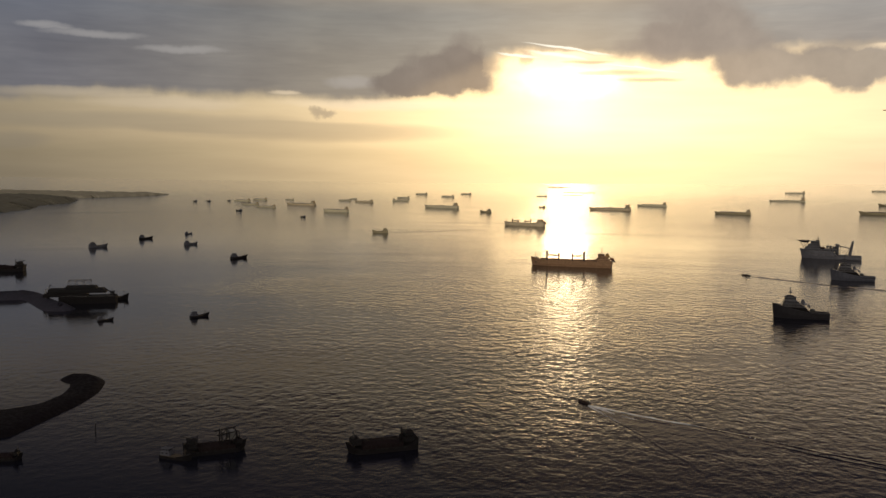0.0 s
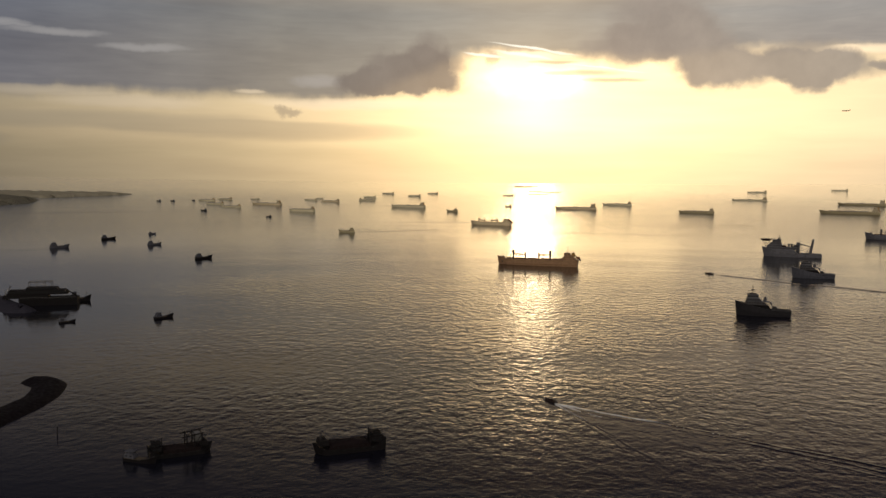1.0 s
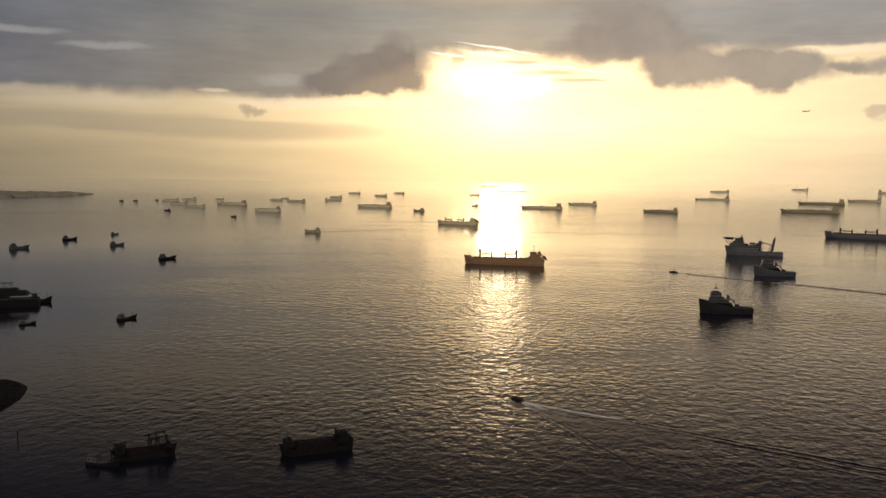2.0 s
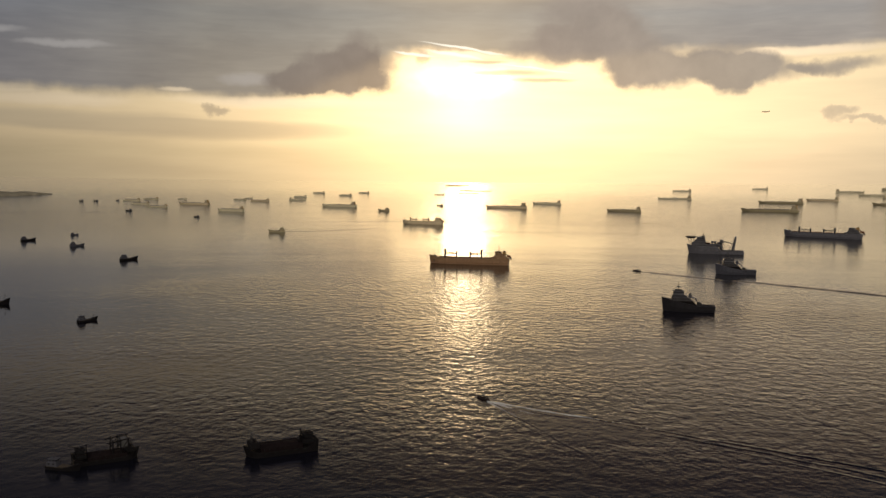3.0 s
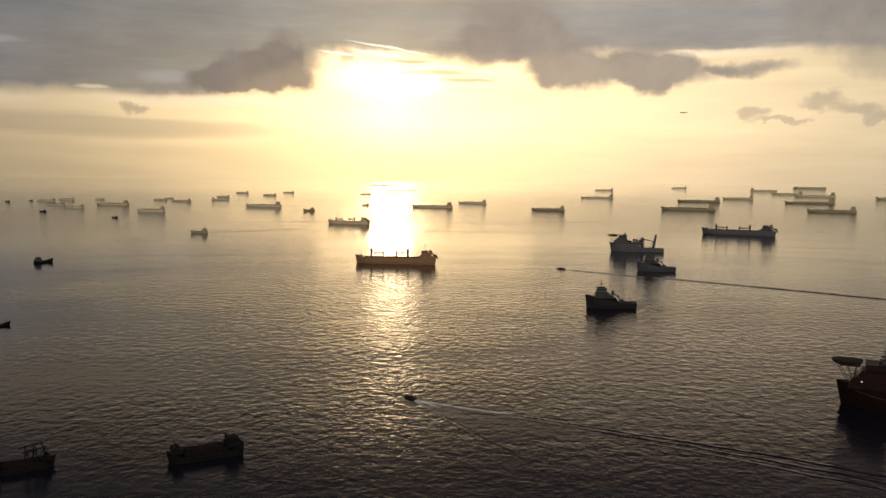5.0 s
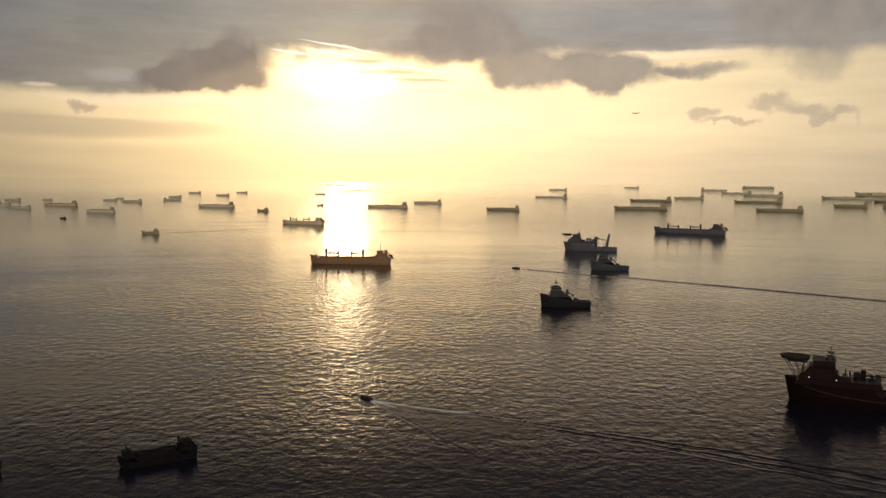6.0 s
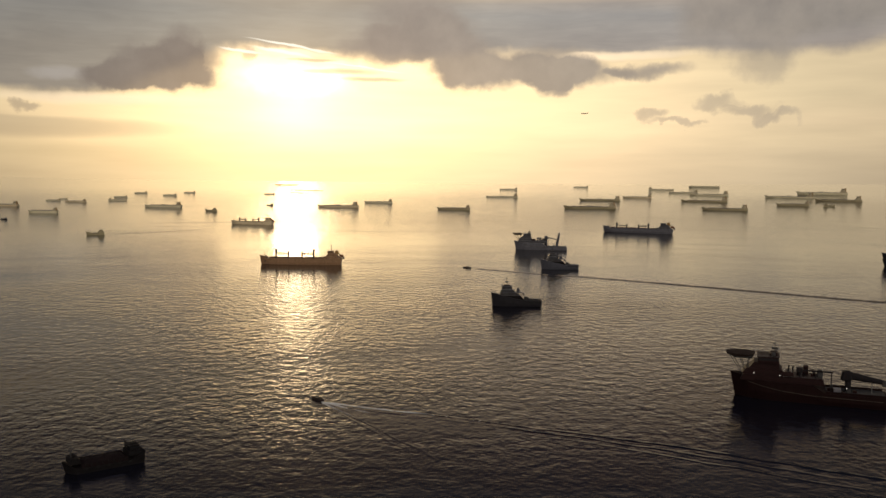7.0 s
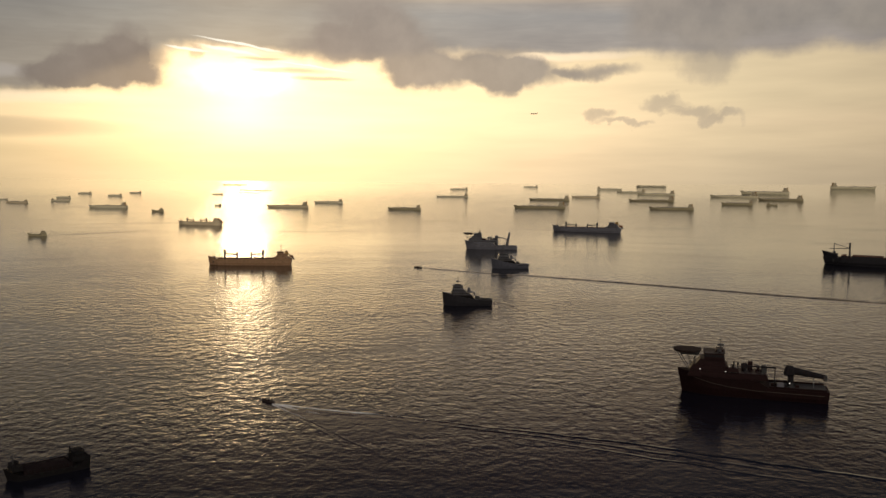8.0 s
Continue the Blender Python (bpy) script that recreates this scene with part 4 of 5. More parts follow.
def sand_barge(az, r, heading, L, label, hopper=False):
    """Self-propelled sand barge: raised ends, heap of sand in the hold."""
    root = afloat("sand_barge", az, r, heading, label, "barge", "sand barges")
    B = L * 0.36
    body = part("hull", loft(L, B, 0, 1, lambda u: -1.0, lambda u: L * (0.06 + 0.10 * abs(2 * u - 1) ** 5), n=18, rake=0.06, full=0.84, stern=0.92, flare=0.88), PITCH, root)
    part("coaming", made(lambda bm: [block(bm, -L * 0.27, L * 0.31, s * B * 0.42 - 0.15, s * B * 0.42 + 0.15, L * 0.055, L * 0.122) for s in (-1, 1)] + [block(bm, x - 0.15, x + 0.15, -B * 0.42, B * 0.42, L * 0.055, L * 0.122) for x in (-L * 0.27, L * 0.31)]), BROWN_SAND, body, "rust-brown hold coaming")
    for i in range(8):
        for s in (-1, 1):
            part("coaming_stay", boxed(-L * 0.24 + i * L * 0.072, -L * 0.232 + i * L * 0.072, s * B * 0.445 - 0.12, s * B * 0.445 + 0.12, L * 0.06, L * 0.117), PITCH, body)

    def heap(bm):
        n, m = 22, 12
        g = [[bm.verts.new((-L * 0.26 + L * 0.56 * i / n, -B * 0.40 + B * 0.80 * j / m, L * 0.105 + L * 0.055 * math.sin(math.pi * i / n) ** 0.5 * math.sin(math.pi * j / m) ** 0.7 * (0.8 + 0.45 * noise.noise((i * 0.45, j * 0.45, az))))) for j in range(m + 1)] for i in range(n + 1)]
        for i in range(n):
            for j in range(m):
                bm.faces.new((g[i][j], g[i + 1][j], g[i + 1][j + 1], g[i][j + 1]))
        e = bmesh.ops.extrude_face_region(bm, geom=bm.faces[:])
        for v in e["geom"]:
            if isinstance(v, bmesh.types.BMVert):
                v.co.z = L * 0.085
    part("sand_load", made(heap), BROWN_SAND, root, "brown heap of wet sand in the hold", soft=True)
    tier(root, -L * 0.46, -L * 0.29, B * 0.7, L * 0.10, L * 0.17, name="deckhouse", mat=PITCH, draw=(0.1, 0.2, 0.05))
    bridge(root, -L * 0.44, -L * 0.33, B * 0.5, L * 0.17, L * 0.226, PITCH)
    mast(root, -L * 0.38, L * 0.235, L * 0.075)
    post = part("derrick_post", rodded((-L * 0.285, 0, L * 0.08), (-L * 0.285, 0, L * 0.30), L * 0.011, L * 0.008), PITCH, root, "short dark derrick with its boom swung outboard")
    part("boom", rodded((-L * 0.285, 0, L * 0.22), (-L * 0.55, B * 0.3, L * 0.28), L * 0.008, L * 0.005), PITCH, post)
    part("stay", rodded((-L * 0.285, 0, L * 0.30), (-L * 0.55, B * 0.3, L * 0.28), 0.06, n=4), DARK, post)
    if hopper:
        frame_part = part("hopper_frame", made(lambda bm: [rod(bm, (L * x, s * B * 0.4, L * 0.12), (L * x, s * B * 0.36, L * 0.34), L * 0.011, n=6) for x in (0.10, 0.22, 0.34) for s in (-1, 1)] + [rod(bm, (L * 0.02, s * B * 0.37, L * 0.30), (L * 0.37, s * B * 0.36, L * 0.345), L * 0.011, n=6) for s in (-1, 1)]), PITCH, root, "dark steel frame over the hold with a hung hopper")
        for x in (0.10, 0.22, 0.34):
            part("cross_beam", rodded((L * x, -B * 0.36, L * 0.335), (L * x, B * 0.36, L * 0.335), L * 0.009, n=6), PITCH, frame_part)
        for s in (-1, 1):
            for x in (0.10, 0.22):
                part("brace", rodded((L * x, s * B * 0.39, L * 0.15), (L * (x + 0.12), s * B * 0.36, L * 0.33), L * 0.006, n=5), PITCH, frame_part)
        part("hopper", boxed(L * 0.24, L * 0.33, -B * 0.2, B * 0.2, L * 0.20, L * 0.32, top=(-0.8, -0.8, -0.8), bevel=0.1), STEEL, frame_part, "pale steel hopper bin")
    part("bow_platform", boxed(L * 0.32, L * 0.45, -B * 0.36, B * 0.36, L * 0.12, L * 0.19, top=(0.2, 0.5, 0.3), bevel=0.1), PITCH, root)
    part("anchor_winch", rodded((L * 0.38, -B * 0.15, L * 0.21), (L * 0.38, B * 0.15, L * 0.21), 0.55, n=10), PITCH, root)
    mast(root, L * 0.41, L * 0.15, L * 0.15, "bow_post")
    for i in range(5):
        for s in (-1, 1):
            part("tyre_fender", made(lambda bm: bmesh.ops.create_cone(bm, cap_ends=True, segments=10, radius1=0.5, radius2=0.5, depth=0.3, matrix=pose(-L * 0.3 + i * L * 0.14, s * B * 0.49, L * 0.055, 90))), RUBBER, body)
    return root


def dredger(az, r, heading, L, label):
    """Flat dredging pontoon with a lattice gantry and deckhouse."""
    root = afloat("dredging_pontoon", az, r, heading, label, "dredger")
    B, F = L * 0.28, L * 0.10
    part("pontoon", boxed(-L * 0.28, L / 2, -B / 2, B / 2, -1.5, F, top=(-0.4, 0.8, 0), bevel=0.3), PITCH, root)
    part("ramp_deck", boxed(-L / 2, L * 0.1, -B * 0.42, B * 0.42, F, F + L * 0.05, top=(0.8, 0, 0.2), bevel=0.15), PITCH, root, "dark deck standing out over the pontoon's end")
    tier(root, -L * 0.44, L * 0.36, B * 0.7, F + L * 0.05, F + L * 0.05 + 4.0, name="deckhouse", mat=PITCH, draw=(1.0, 3.0, 0.1))
    tier(root, -L * 0.20, L * 0.24, B * 0.6, F + L * 0.05 + 4.0, F + L * 0.05 + 6.6, name="deckhouse", mat=PITCH, draw=(0.5, 2.4, 0.1))
    g0 = F + L * 0.05 + 6.6

    def gantry(bm):
        for s in (-1, 1):
            for x in (-0.16, -0.06, 0.04, 0.14):
                rod(bm, (L * x, s * B * 0.26, g0 - 0.2), (L * x, s * B * 0.26, g0 + 5.1), 0.22, n=6)
            rod(bm, (-L * 0.16, s * B * 0.26, g0 + 5.1), (L * 0.14, s * B * 0.26, g0 + 5.1), 0.24, n=6)
            for x in (-0.16, -0.06, 0.04):
                rod(bm, (L * x, s * B * 0.26, g0), (L * (x + 0.1), s * B * 0.26, g0 + 5.0), 0.12, n=4)
        for x in (-0.16, 0.14):
            rod(bm, (L * x, -B * 0.26, g0 + 5.1), (L * x, B * 0.26, g0 + 5.1), 0.22, n=6)
    part("gantry", made(gantry), WOOD, root, "rusty lattice gantry over the deckhouse")
    for s in (-1.2, 1.2):
        part("suction_arm", rodded((L * 0.34, s, F + 6.4), (L * 0.48, s * 0.5, F + 0.3), 0.35), PITCH, root)
    mast(root, -L * 0.42, F + L * 0.05, 8.6)
    for s in (-1, 1):
        part("spud", rodded((-L * 0.46, s * B * 0.3, -3.0), (-L * 0.46, s * B * 0.3, F + 7.8), 0.5), STEEL, root)
    rails(root, -L * 0.26, L * 0.46, B * 0.94, F)
    return root


# anchored ships, the nearer ones first
bulk_carrier(8.25, 1242, 161.8, 112.1, "oxide-brown geared bulk carrier at anchor, four cranes stowed", HULL_BROWN, HULL_BROWN, 0.118, mast_h=9.0, storey=0.0185)
bulk_carrier(5.22, 1998, 150.5, 97.6, "haze-pale geared bulk carrier at anchor beside the sun's glitter", HULL_HAZED_BUFF, HULL_HAZED_BUFF, 0.10, 0.053, storey=0.018)
bulk_carrier(29.64, 1863, 140.6, 140.1, "dark navy geared bulk carrier at anchor with pale house", HULL_NAVY, DIM, 0.085, 0.053, storey=0.019)
bulk_carrier(48.08, 1393, 131.9, 213.4, "black-hulled geared bulk carrier at anchor with tall derricks", HULL_BLACK, INK, 0.10, 0.048, storey=0.019, posts=(-0.103, 0.12, 0.343), derrick=True)
support_vessel(23.61, 1469, 153.6, 85.9, "grey-blue offshore vessel with helideck and leaning stern frame", HULL_NAVY, DIM, "frame")
support_vessel(40.00, 548, 142.7, 83.1, "dark red offshore vessel with bow helideck and stern crane", HULL_RED, MAROON, "boom")
work_boat(22.09, 864, 164.3, 48.2, "black anchor-handling tug with high bow and low after deck", HULL_BLACK)
work_boat(24.81, 1203, 163.7, 50.3, "dark anchor-handling tug lying off the helideck vessel", INK)

HEAD = 155
tanker(-0.11, 2671, 157.0, 108.3, "long low tanker at anchor, house aft, hazy grey", HULL_HAZED_GREY, 0.054)
tanker(10.59, 2657, 155.9, 122.4, "long tanker at anchor near the sun's glitter", HULL_HAZED_BUFF, 0.051)
tanker(13.16, 2902, 156.0, 91.6, "hazy tanker at anchor with deck crane amidships", HULL_HAZED_GREY, 0.056)
tanker(17.99, 2569, 152.9, 95.2, "dark cargo ship in ballast with stepped house aft", HULL_HAZED_OLIVE, 0.062)
tanker(21.07, 3392, 153.8, 120.6, "deep-laden tanker lying low in the haze", HULL_HAZED_GREY, 0.025)
tanker(27.26, 3205, 150.2, 142.1, "large crude tanker at anchor in the haze", HULL_HAZED_OLIVE, 0.040)
tanker(26.65, 2700, 149.9, 153.9, "large dark tanker at anchor with white house", HULL_HAZED_OLIVE, 0.049)
tanker(29.55, 3449, 149.2, 106.8, "hazy tanker at anchor behind larger ones", HULL_HAZED_BUFF, 0.053)
tanker(30.98, 4297, -31.2, 115.5, "faint tanker near the skyline with house forward of the haze", HULL_HAZED_GREY, 0.035)
tanker(32.34, 3975, 147.8, 120.6, "faint low tanker near the skyline", HULL_HAZED_GREY, 0.035)
tanker(33.87, 3768, 146.9, 151.0, "long faint tanker near the skyline", HULL_HAZED_GREY, 0.040)
tanker(33.60, 3229, 147.3, 155.2, "long tanker at anchor with pale house", HULL_HAZED_OLIVE, 0.036)
tanker(34.83, 2740, 147.0, 128.5, "dark tanker at anchor in the roads", HULL_HAZED_OLIVE, 0.054)
tanker(38.49, 3671, 145.0, 176.6, "very long laden tanker lying low", HULL_HAZED_GREY, 0.037)
tanker(40.27, 4004, 145.0, 193.4, "very large tanker in ballast near the skyline", HULL_HAZED_GREY, 0.062)
tanker(41.18, 3464, 145.0, 153.9, "large tanker at anchor in the haze", HULL_HAZED_OLIVE, 0.040)
tanker(38.69, 3080, 145.0, 97.3, "dark cargo ship swinging at anchor", HULL_HAZED_OLIVE, 0.076)
tanker(45.07, 4784, -35.0, 202.8, "faint large tanker on the skyline, bow to the open sea", HULL_HAZED_GREY, 0.063)
tanker(-9.05, 2776, 157.0, 101.0, "long tanker at anchor in brown haze", HULL_HAZED_BUFF, 0.048)
tanker(-11.23, 2649, 157.0, 62.3, "small product tanker at anchor", HULL_HAZED_GREY, 0.049)
tanker(-12.22, 2798, 157.0, 60.0, "small hazy tanker behind another", HULL_HAZED_GREY, 0.049)
tanker(-6.86, 2440, 157.0, 76.4, "small dark cargo ship with stepped hull", HULL_HAZED_GREY, 0.090, 0.1)
tanker(-6.31, 3049, 157.0, 47.7, "small hazy coaster at anchor", HULL_HAZED_GREY, 0.048)
tanker(-5.08, 2962, 157.0, 66.2, "hazy tanker with pale house aft", HULL_HAZED_BUFF, 0.048)
tanker(-2.75, 3041, -23.0, 59.2, "hazy coaster with its house towards the coast", HULL_HAZED_GREY, 0.047)
tanker(-2.57, 3254, 157.0, 48.4, "faint ship behind a coaster", HULL_HAZED_GREY, 0.058)
tanker(-12.72, 3004, 157.0, 62.7, "faint ship among the far anchored group", HULL_HAZED_GREY, 0.049)
tanker(-11.61, 3078, 157.0, 54.5, "faint ship among the far anchored group", HULL_HAZED_GREY, 0.049)
tanker(-9.77, 3086, 157.0, 33.8, "small faint ship behind a long tanker", HULL_HAZED_GREY, 0.048)
tanker(-5.74, 3151, 157.0, 27.1, "small faint ship in the haze", HULL_HAZED_GREY, 0.048)
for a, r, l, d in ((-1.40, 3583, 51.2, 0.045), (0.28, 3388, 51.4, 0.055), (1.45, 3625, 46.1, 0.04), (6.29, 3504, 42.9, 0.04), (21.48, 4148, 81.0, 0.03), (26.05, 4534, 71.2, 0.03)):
    tanker(a, r, HEAD, l, "faint ship hull down on the hazy skyline", HULL_HAZED_GREY, d, group="ships on the skyline")
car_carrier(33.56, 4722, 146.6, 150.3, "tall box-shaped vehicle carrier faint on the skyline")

# small craft
coaster(2.72, 2471, 159.0, 32.0, "small coaster under way, house aft", HULL_HAZED_OLIVE)
coaster(6.32, 2748, 159.2, 20.3, "small coaster in the sun's glitter", HULL_HAZED_OLIVE)
coaster(40.68, 3086, -35.2, 34.4, "small supply boat among the anchored tankers", HULL_HAZED_OLIVE)
coaster(-4.03, 1775, 179.4, 31.9, "low dark coaster under way with a thin wake", HULL_HAZED_OLIVE, group="boats under way")
coaster(-15.38, 806, 45.4, 17.8, "small dark fishing boat at anchor, high stern house", PITCH, "fishing_boat", "fishing boat")
coaster(-20.91, 806, 33.7, 13.1, "small open-decked fishing boat near the jetty", PITCH, "fishing_boat", "fishing boat")
coaster(-12.94, 1323, 40.5, 25.9, "wooden cargo boat at anchor with raised bow", PITCH)
coaster(-15.84, 1547, 40.0, 23.2, "wooden cargo boat at anchor with raised bow", INK)
coaster(-15.96, 1760, 48.0, 15.1, "wooden cargo boat at anchor, stern on", INK)
coaster(-18.47, 1667, 40.0, 24.8, "wooden cargo boat at anchor with raised bow", PITCH)
coaster(-21.21, 1529, 38.4, 29.1, "wooden cargo boat at anchor with raised bow", INK)
sand_barge(-26.34, 1240, 190.5, 49.6, "dark hopper barge moored off the jetty")
coaster(-20.14, 933, 28.9, 18.7, "small tug lying beside the dredging pontoon", PITCH, "harbour_tug", "tugboat").scale = (1, 1, 1.7)
for a, r, l in ((-12.90, 2484, 18.3), (-8.94, 2230, 14.2), (-13.51, 3022, 11.7), (-15.55, 2984, 15.0), (-14.74, 2984, 15.0)):
    coaster(a, r, 160, l, "small dark fishing boat far off", PITCH, "fishing_boat", "fishing boat")
launch(9.24, 502, 123.8, 9.1, "small brown launch speeding, spreading a long wake")
launch(18.87, 1199, 122.3, 12.5, "small brown launch trailing a straight wake")
sand_barge(-3.90, 409, 199.3, 33.0, "dark sand barge with a brown heap and raised ends")
sand_barge(-14.57, 416, 22.6, 27.7, "dark sand barge with a hopper frame and a tug alongside", hopper=True)
coaster(-16.94, 409, -18.5, 15.9, "small tug with pale deck beside the sand barge", PITCH, "harbour_tug", "tugboat")
dredger(-22.24, 924, 13.1, 66.4, "dark dredging pontoon with lattice gantry by the jetty")
sand_barge(-26.90, 435, 10.9, 18.5, "dark barge moored inside the sand spit")

# ---- shore and wakes ----
def mound(name, outline, height, mat, label, category, kind="structure", rough=0.4, seed=1.0, base=0.0):
    """Low ground with a ragged crown: the outline sits under water, three rings rise inwards."""
    pts = [Vector((x, y, 0)) for x, y in outline]
    fine = []
    for i, p in enumerate(pts):
        q = pts[(i + 1) % len(pts)]
        for k in range(5):
            v = p.lerp(q, k / 5)
            fine.append(v)
    n = len(fine)
    smooth = [(fine[i - 2] + fine[i - 1] * 2 + fine[i] * 3 + fine[(i + 1) % n] * 2 + fine[(i + 2) % n]) / 9 for i in range(n)]
    bm = bmesh.new()
    rings = []
    for inset, z in ((-0.3, -1.0), (0.0, 0.05), (0.35, 0.55), (0.7, 0.9), (0.9, 1.0)):
        ring = []
        for i, p in enumerate(smooth):
            side = smooth[(i + 2) % n] - smooth[i - 2]
            inward = Vector((-side.y, side.x, 0)).normalized()
            j = noise.noise(Vector((p.x, p.y, seed)) * 0.21) * rough
            reach = height * 2.2 * inset * (1 + j)
            ring.append(bm.verts.new(p + inward * reach + Vector((0, 0, z * height * (1 + j * (z > 0.1))))))
        rings.append(ring)
    for a, b in zip(rings, rings[1:]):
        for i in range(n):
            bm.faces.new((a[i - 1], a[i], b[i], b[i - 1]))
    bmesh.ops.triangle_fill(bm, edges=[e for e in bm.edges if e.verts[0] in set(rings[-1]) and e.verts[1] in set(rings[-1])], use_beauty=True)
    ground = part(name, bm, mat, soft=True)
    ground.location.z = base
    return tagged(ground, label, category, kind=kind)


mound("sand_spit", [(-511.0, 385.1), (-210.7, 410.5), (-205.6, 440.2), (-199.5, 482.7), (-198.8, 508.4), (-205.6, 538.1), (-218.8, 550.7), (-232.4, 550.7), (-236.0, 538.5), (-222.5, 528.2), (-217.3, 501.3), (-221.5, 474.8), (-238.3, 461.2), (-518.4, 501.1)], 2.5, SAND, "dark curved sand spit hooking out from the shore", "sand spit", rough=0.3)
mound("jetty", [(-613.3, 815.7), (-429.1, 864.9), (-410.8, 870.3), (-380.0, 825.0), (-360.5, 799.5), (-341.2, 800.3), (-336.1, 816.0), (-379.0, 863.2), (-409.6, 908.0), (-431.5, 910.0), (-446.4, 888.3), (-625.6, 841.8)], 5.2, ROCK, "grey rubble jetty with a broad rounded head", "jetty", rough=0.75, seed=4.0)


# low mounds stand in for streaks on the far water; no shoal is known
for bearing, r, half, deep in ((7.4, 4560, 62, 90), (7.95, 3950, 26, 40), (8.75, 3900, 62, 40), (8.2, 3650, 44, 40)):
    a = radians(bearing)
    out, side = Vector((math.sin(a), math.cos(a))), Vector((math.cos(a), -math.sin(a)))
    rim = [out * (r + deep * math.sin(-k * math.tau / 14) * (0.8 + 0.2 * math.cos(k * 2.3))) + side * (half * math.cos(-k * math.tau / 14)) for k in range(14)]
    mound("shoal", [tuple(p) for p in rim], 0.5, WATER_STREAK, "low tan mound standing in for a streak on the far water", "shoal", rough=0.3, seed=bearing, base=sea_level(r))


def lowland(name, near, far, crown, mat, label, seed):
    """Flat wooded land between a near and a far shore, with an uneven canopy."""
    bm = bmesh.new()

    def along(line, f):
        g = f * (len(line) - 1)
        k = min(int(g), len(line) - 2)
        return Vector((*line[k], 0)).lerp(Vector((*line[k + 1], 0)), g - k)
    n, m = 120, 16
    rows = []
    for i in range(n + 1):
        a, b = along(near, i / n), along(far, i / n)
        shore = 1 + 0.02 * noise.noise((i * 0.3, seed, 0))
        row = []
        for j in range(m + 1):
            p = (a * shore).lerp(b, j / m)
            edge = min(1, j / 2) * min(1, (m - j) / 2) * min(1, (n - i) / 12)
            z = crown * edge * (0.75 + 0.45 * noise.noise(p * 0.011) + 0.35 * noise.noise(p * 0.04)) - 0.4 * (edge == 0) + 1.0 * (edge > 0)
            row.append(bm.verts.new((p.x, p.y, z + sea_level(p.length))))
        rows.append(row)
    for a, b in zip(rows, rows[1:]):
        for k in range(m):
            bm.faces.new((a[k], b[k], b[k + 1], a[k + 1]))
    tagged(part(name, bm, mat, soft=True), label, "coast", kind="structure")


lowland("headland", [(-1180, 1500), (-1116, 2012), (-1097, 2206), (-1088, 2354), (-1150, 2560), (-1113, 2665), (-1166, 2858)], [(-2600, 1800), (-2300, 2200), (-2100, 2500), (-1900, 2750), (-1700, 2900), (-1500, 2980), (-1250, 2990)], 14, WOODS, "low wooded headland fading into the haze", 2.0)
lowland("far_headland", [(-2300, 2900), (-1500, 2900), (-1180, 3000), (-1135, 3066), (-1015, 3308)], [(-2500, 3460), (-1900, 3430), (-1450, 3350), (-1255, 3340), (-1020, 3330)], 9, HAZED_WOODS, "faint low spit of land behind the headland", 5.0)


def ridges(name, tracks, label, mat=SMOOTH_WATER, parent=None, broken=0.8):
    """The standing waves of a wake: long low ridges on the water. A track: points, start and end half width, steepness."""
    bm = bmesh.new()
    for pts, w0, w1, steep in tracks:
        p = [Vector((x, y, 0)) for x, y in pts]
        line = []
        for a, b in zip(p, p[1:]):
            m = max(2, int((b - a).length / 3))
            line += [a.lerp(b, i / m) for i in range(m)]
        line.append(p[-1])
        rows = []
        for i, c in enumerate(line):
            f = i / (len(line) - 1)
            d = (line[min(i + 1, len(line) - 1)] - line[max(i - 1, 0)]).normalized()
            s = Vector((-d.y, d.x, 0))
            c = c + s * ((0.5 + 1.6 * f) * noise.noise((c.x * 0.06, c.y * 0.06, 2)))
            wd = w0 + (w1 - w0) * f
            hh = steep * wd * (1 - 0.3 * f) * (0.8 + broken * noise.noise((c.x * 0.12, c.y * 0.12, 7))) * min(1, f * 20 + 0.35) * min(1, (1 - f) * 4)
            rows.append([bm.verts.new(c + s * (wd * t) + Vector((0, 0, sea_level(c.length) + hh * z - 0.02))) for t, z in ((-1, 0), (-0.55, 0.35), (0, 1), (0.55, 0.35), (1, 0))])
        for a, b in zip(rows, rows[1:]):
            for k in range(4):
                bm.faces.new((a[k], b[k], b[k + 1], a[k + 1]))
    ob = part(name, bm, mat, parent, label, soft=True)
    return ob if parent else tagged(ob, label, "wake", kind="structure")


launch_wake = ridges("wake", [([(82, 491), (101.2, 473.5), (122.8, 457.5), (152, 432.8), (176, 410.5), (201.5, 390), (225, 369), (262, 330), (300, 291), (350, 236)], 1.2, 2.7, 0.27),
                ([(96, 470), (120, 451.5), (147, 429), (174, 404.8), (199, 383.4), (221, 361.5), (258, 322), (294, 284)], 1.0, 2.5, 0.24),
                ([(150, 420), (172, 399), (197, 376), (217, 354), (252, 314), (288, 275)], 1.0, 2.2, 0.17),
                ([(82.5, 489), (87.5, 475), (92.5, 458.5), (101, 429), (108.5, 402), (117, 368)], 1.0, 1.8, 0.15),
                ([(84.5, 481), (96, 446), (106, 418), (115, 390)], 0.8, 1.5, 0.13),
                ([(86, 471), (94.5, 438), (101, 410), (107, 384)], 0.8, 1.5, 0.13)], "long v-shaped wake behind a speeding launch", broken=0.9)
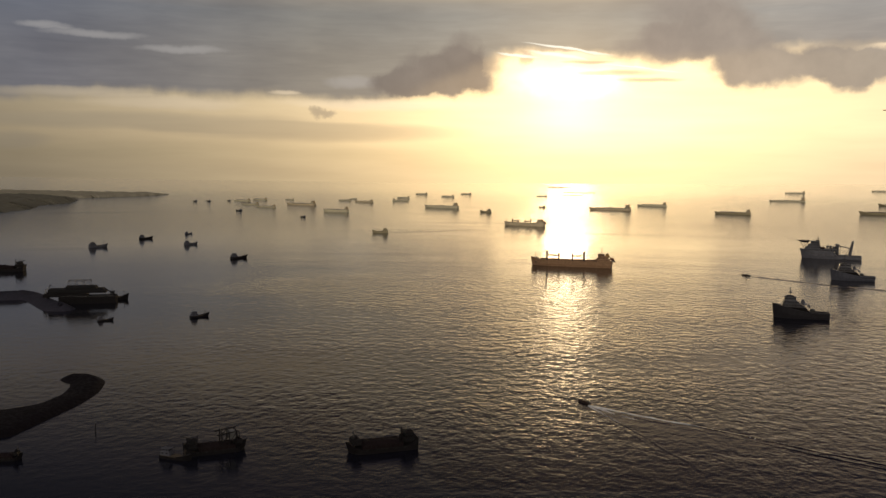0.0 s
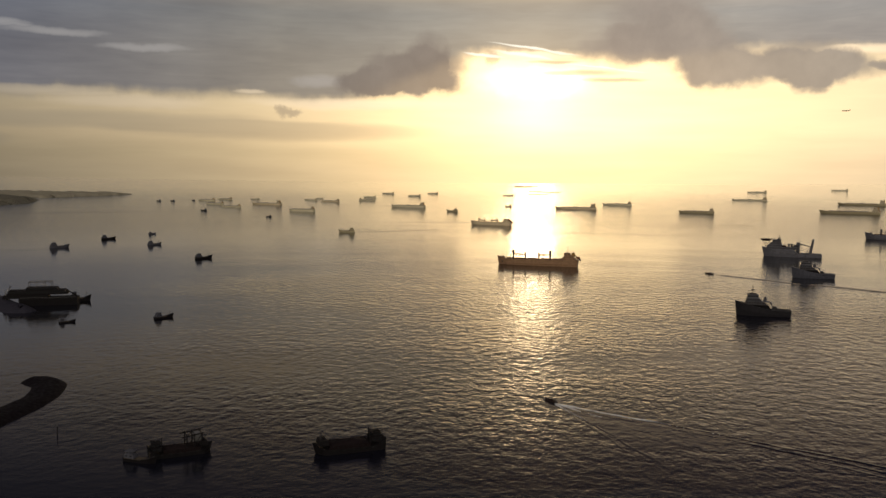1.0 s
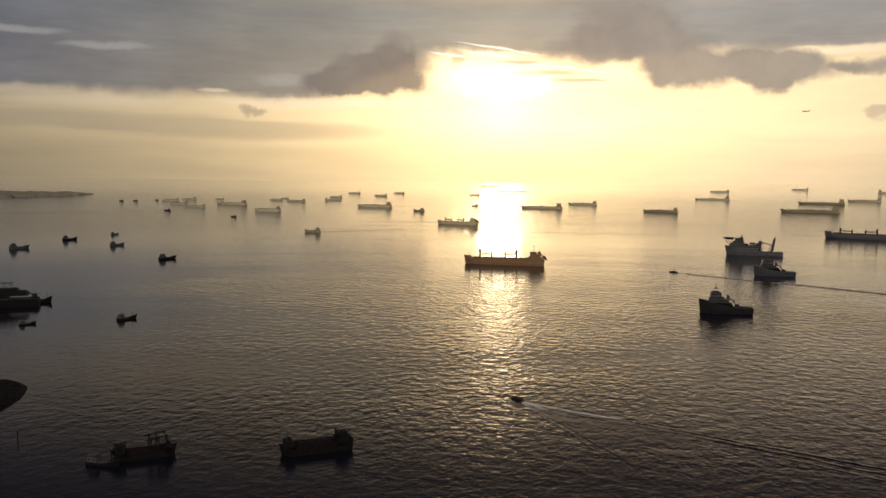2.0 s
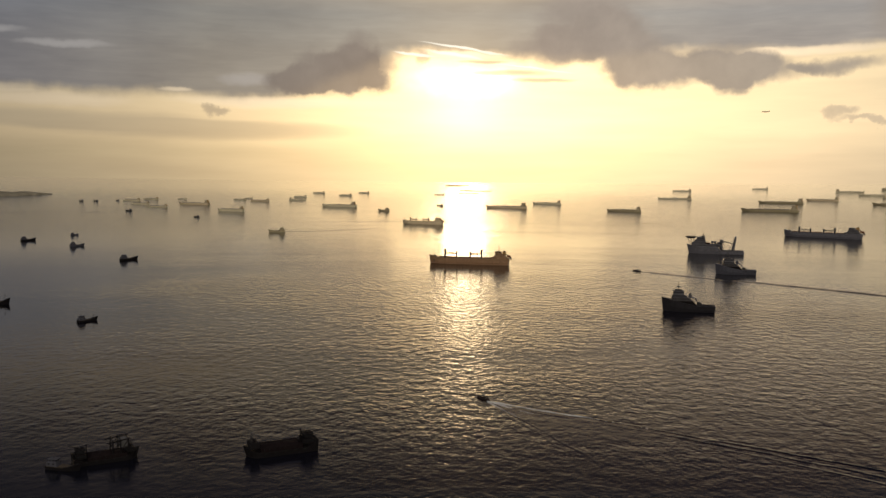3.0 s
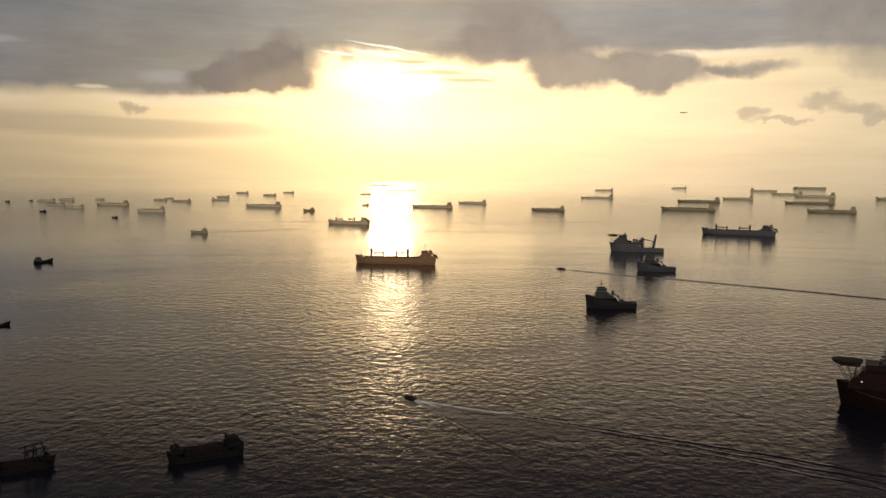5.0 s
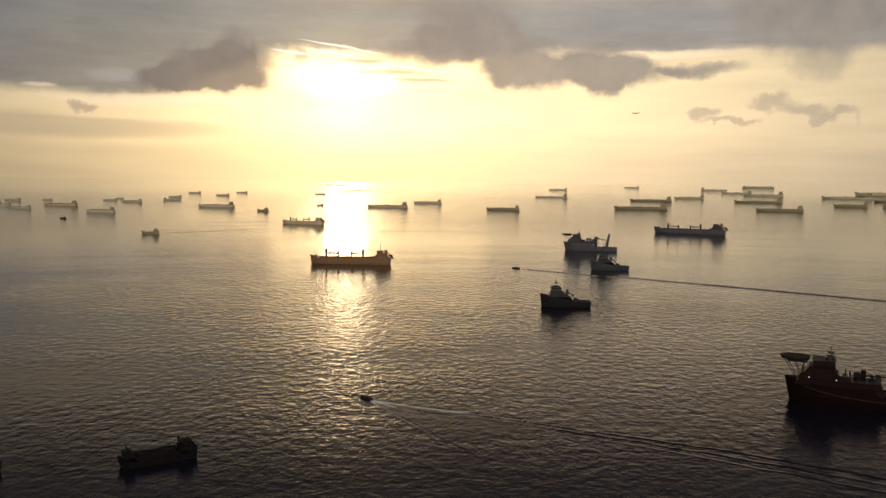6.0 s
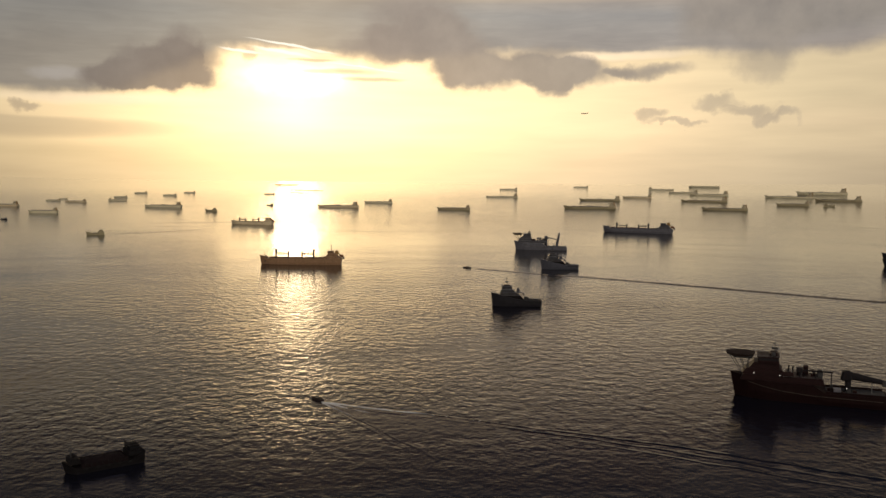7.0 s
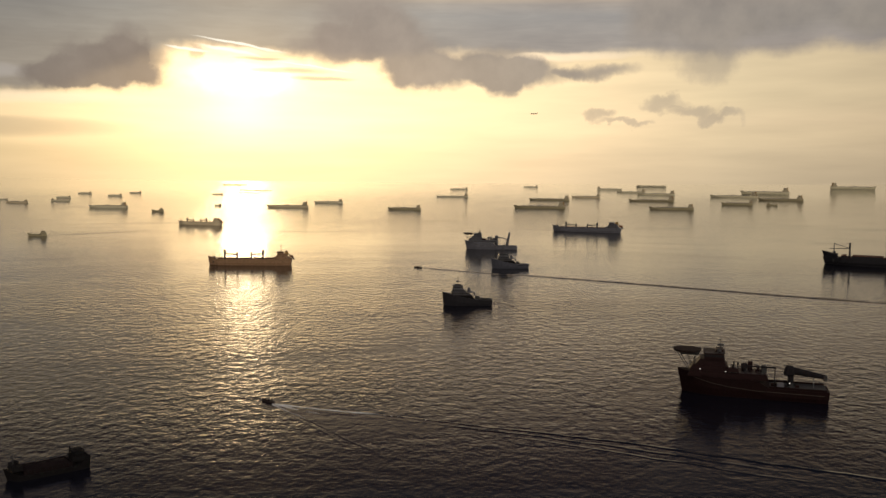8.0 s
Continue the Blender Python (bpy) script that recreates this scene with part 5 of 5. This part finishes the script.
ridges("foam", [([(82.5, 490), (91, 482.5), (104, 471), (124, 456), (150, 434), (176, 410.5)], 1.05, 0.35, 0.5), ([(82.2, 488), (86, 477), (91.5, 461), (97, 443)], 0.55, 0.2, 0.6), ([(83, 489), (88, 482), (96, 470), (106, 455)], 1.5, 0.5, 0.25)], "thin pale foam churned up by the launch", FOAM, launch_wake, broken=1.0)
wash = bmesh.new()
fan = [[wash.verts.new((*Vector((83, 488)).lerp(Vector((108 + 60 * k / 6, 402 + 16 * k / 6)), i / 8), 0.06)) for k in range(7)] for i in range(9)]
for a, b in zip(fan, fan[1:]):
    for k in range(6):
        wash.faces.new((a[k], a[k + 1], b[k + 1], b[k]))
part("wash", wash, SMOOTH_WATER, launch_wake, "smooth water between the arms of the wake", soft=True)
ridges("wake", [([(389.0, 1130.5), (454.9, 1041.0), (496.0, 1001.6), (587.4, 882.1), (680.0, 756.1), (739.1, 686.6), (795.9, 598.1)], 5.0, 13.0, 0.16)], "straight wake line of a small launch", broken=0.2)
ridges("wake", [([(-110.7, 1779.9), (-37.7, 1802.0), (37.2, 1841.7), (86.4, 1890.6)], 1.6, 3.0, 0.15)], "thin wake of a coaster")

pole = part("mooring_pole", rodded((-171.2, 431.4, -2), (-170.9, 431.6, 4.4), 0.28, 0.22), PITCH)
tagged(pole, "lone dark mooring pole standing in shallow water", "mooring pole")
part("pole_cap", rodded((-170.9, 431.6, 4.4), (-170.9, 431.6, 5.0), 0.4, 0.14), DARK, pole)


def airliner(az, el, r, L):
    """A distant airliner crossing the glow."""
    a, e = radians(az), radians(el)
    root = new("airliner")
    root.matrix_basis = pose(r * math.sin(a), r * math.cos(a), EYE + r * math.tan(e), 0, 0, 168)
    tagged(root, "small dark airliner far off in the sky", "airplane")
    part("fuselage", made(lambda bm: (rod(bm, (-L * 0.3, 0, 0), (L * 0.4, 0, 0), L * 0.05, L * 0.05, n=10), rod(bm, (L * 0.4, 0, 0), (L * 0.5, 0, -0.2), L * 0.05, L * 0.015, n=10), rod(bm, (-L * 0.5, 0, L * 0.03), (-L * 0.3, 0, 0), L * 0.012, L * 0.05, n=10))), DARK, root)
    for s in (-1, 1):
        part("wing", made(lambda bm: rod(bm, (L * 0.04, 0, -L * 0.02), (-L * 0.16, s * L * 0.48, L * 0.02), L * 0.05, L * 0.012, n=4)), DARK, root)
        part("engine", rodded((L * 0.06, s * L * 0.16, -L * 0.05), (-L * 0.04, s * L * 0.16, -L * 0.05), L * 0.025), DARK, root)
        part("tailplane", made(lambda bm: rod(bm, (-L * 0.43, 0, L * 0.03), (-L * 0.5, s * L * 0.16, L * 0.04), L * 0.03, L * 0.01, n=4)), DARK, root)
    part("fin", made(lambda bm: rod(bm, (-L * 0.41, 0, L * 0.03), (-L * 0.5, 0, L * 0.18), L * 0.045, L * 0.02, n=4)), DARK, root)


airliner(26.17, 3.67, 4300, 35)
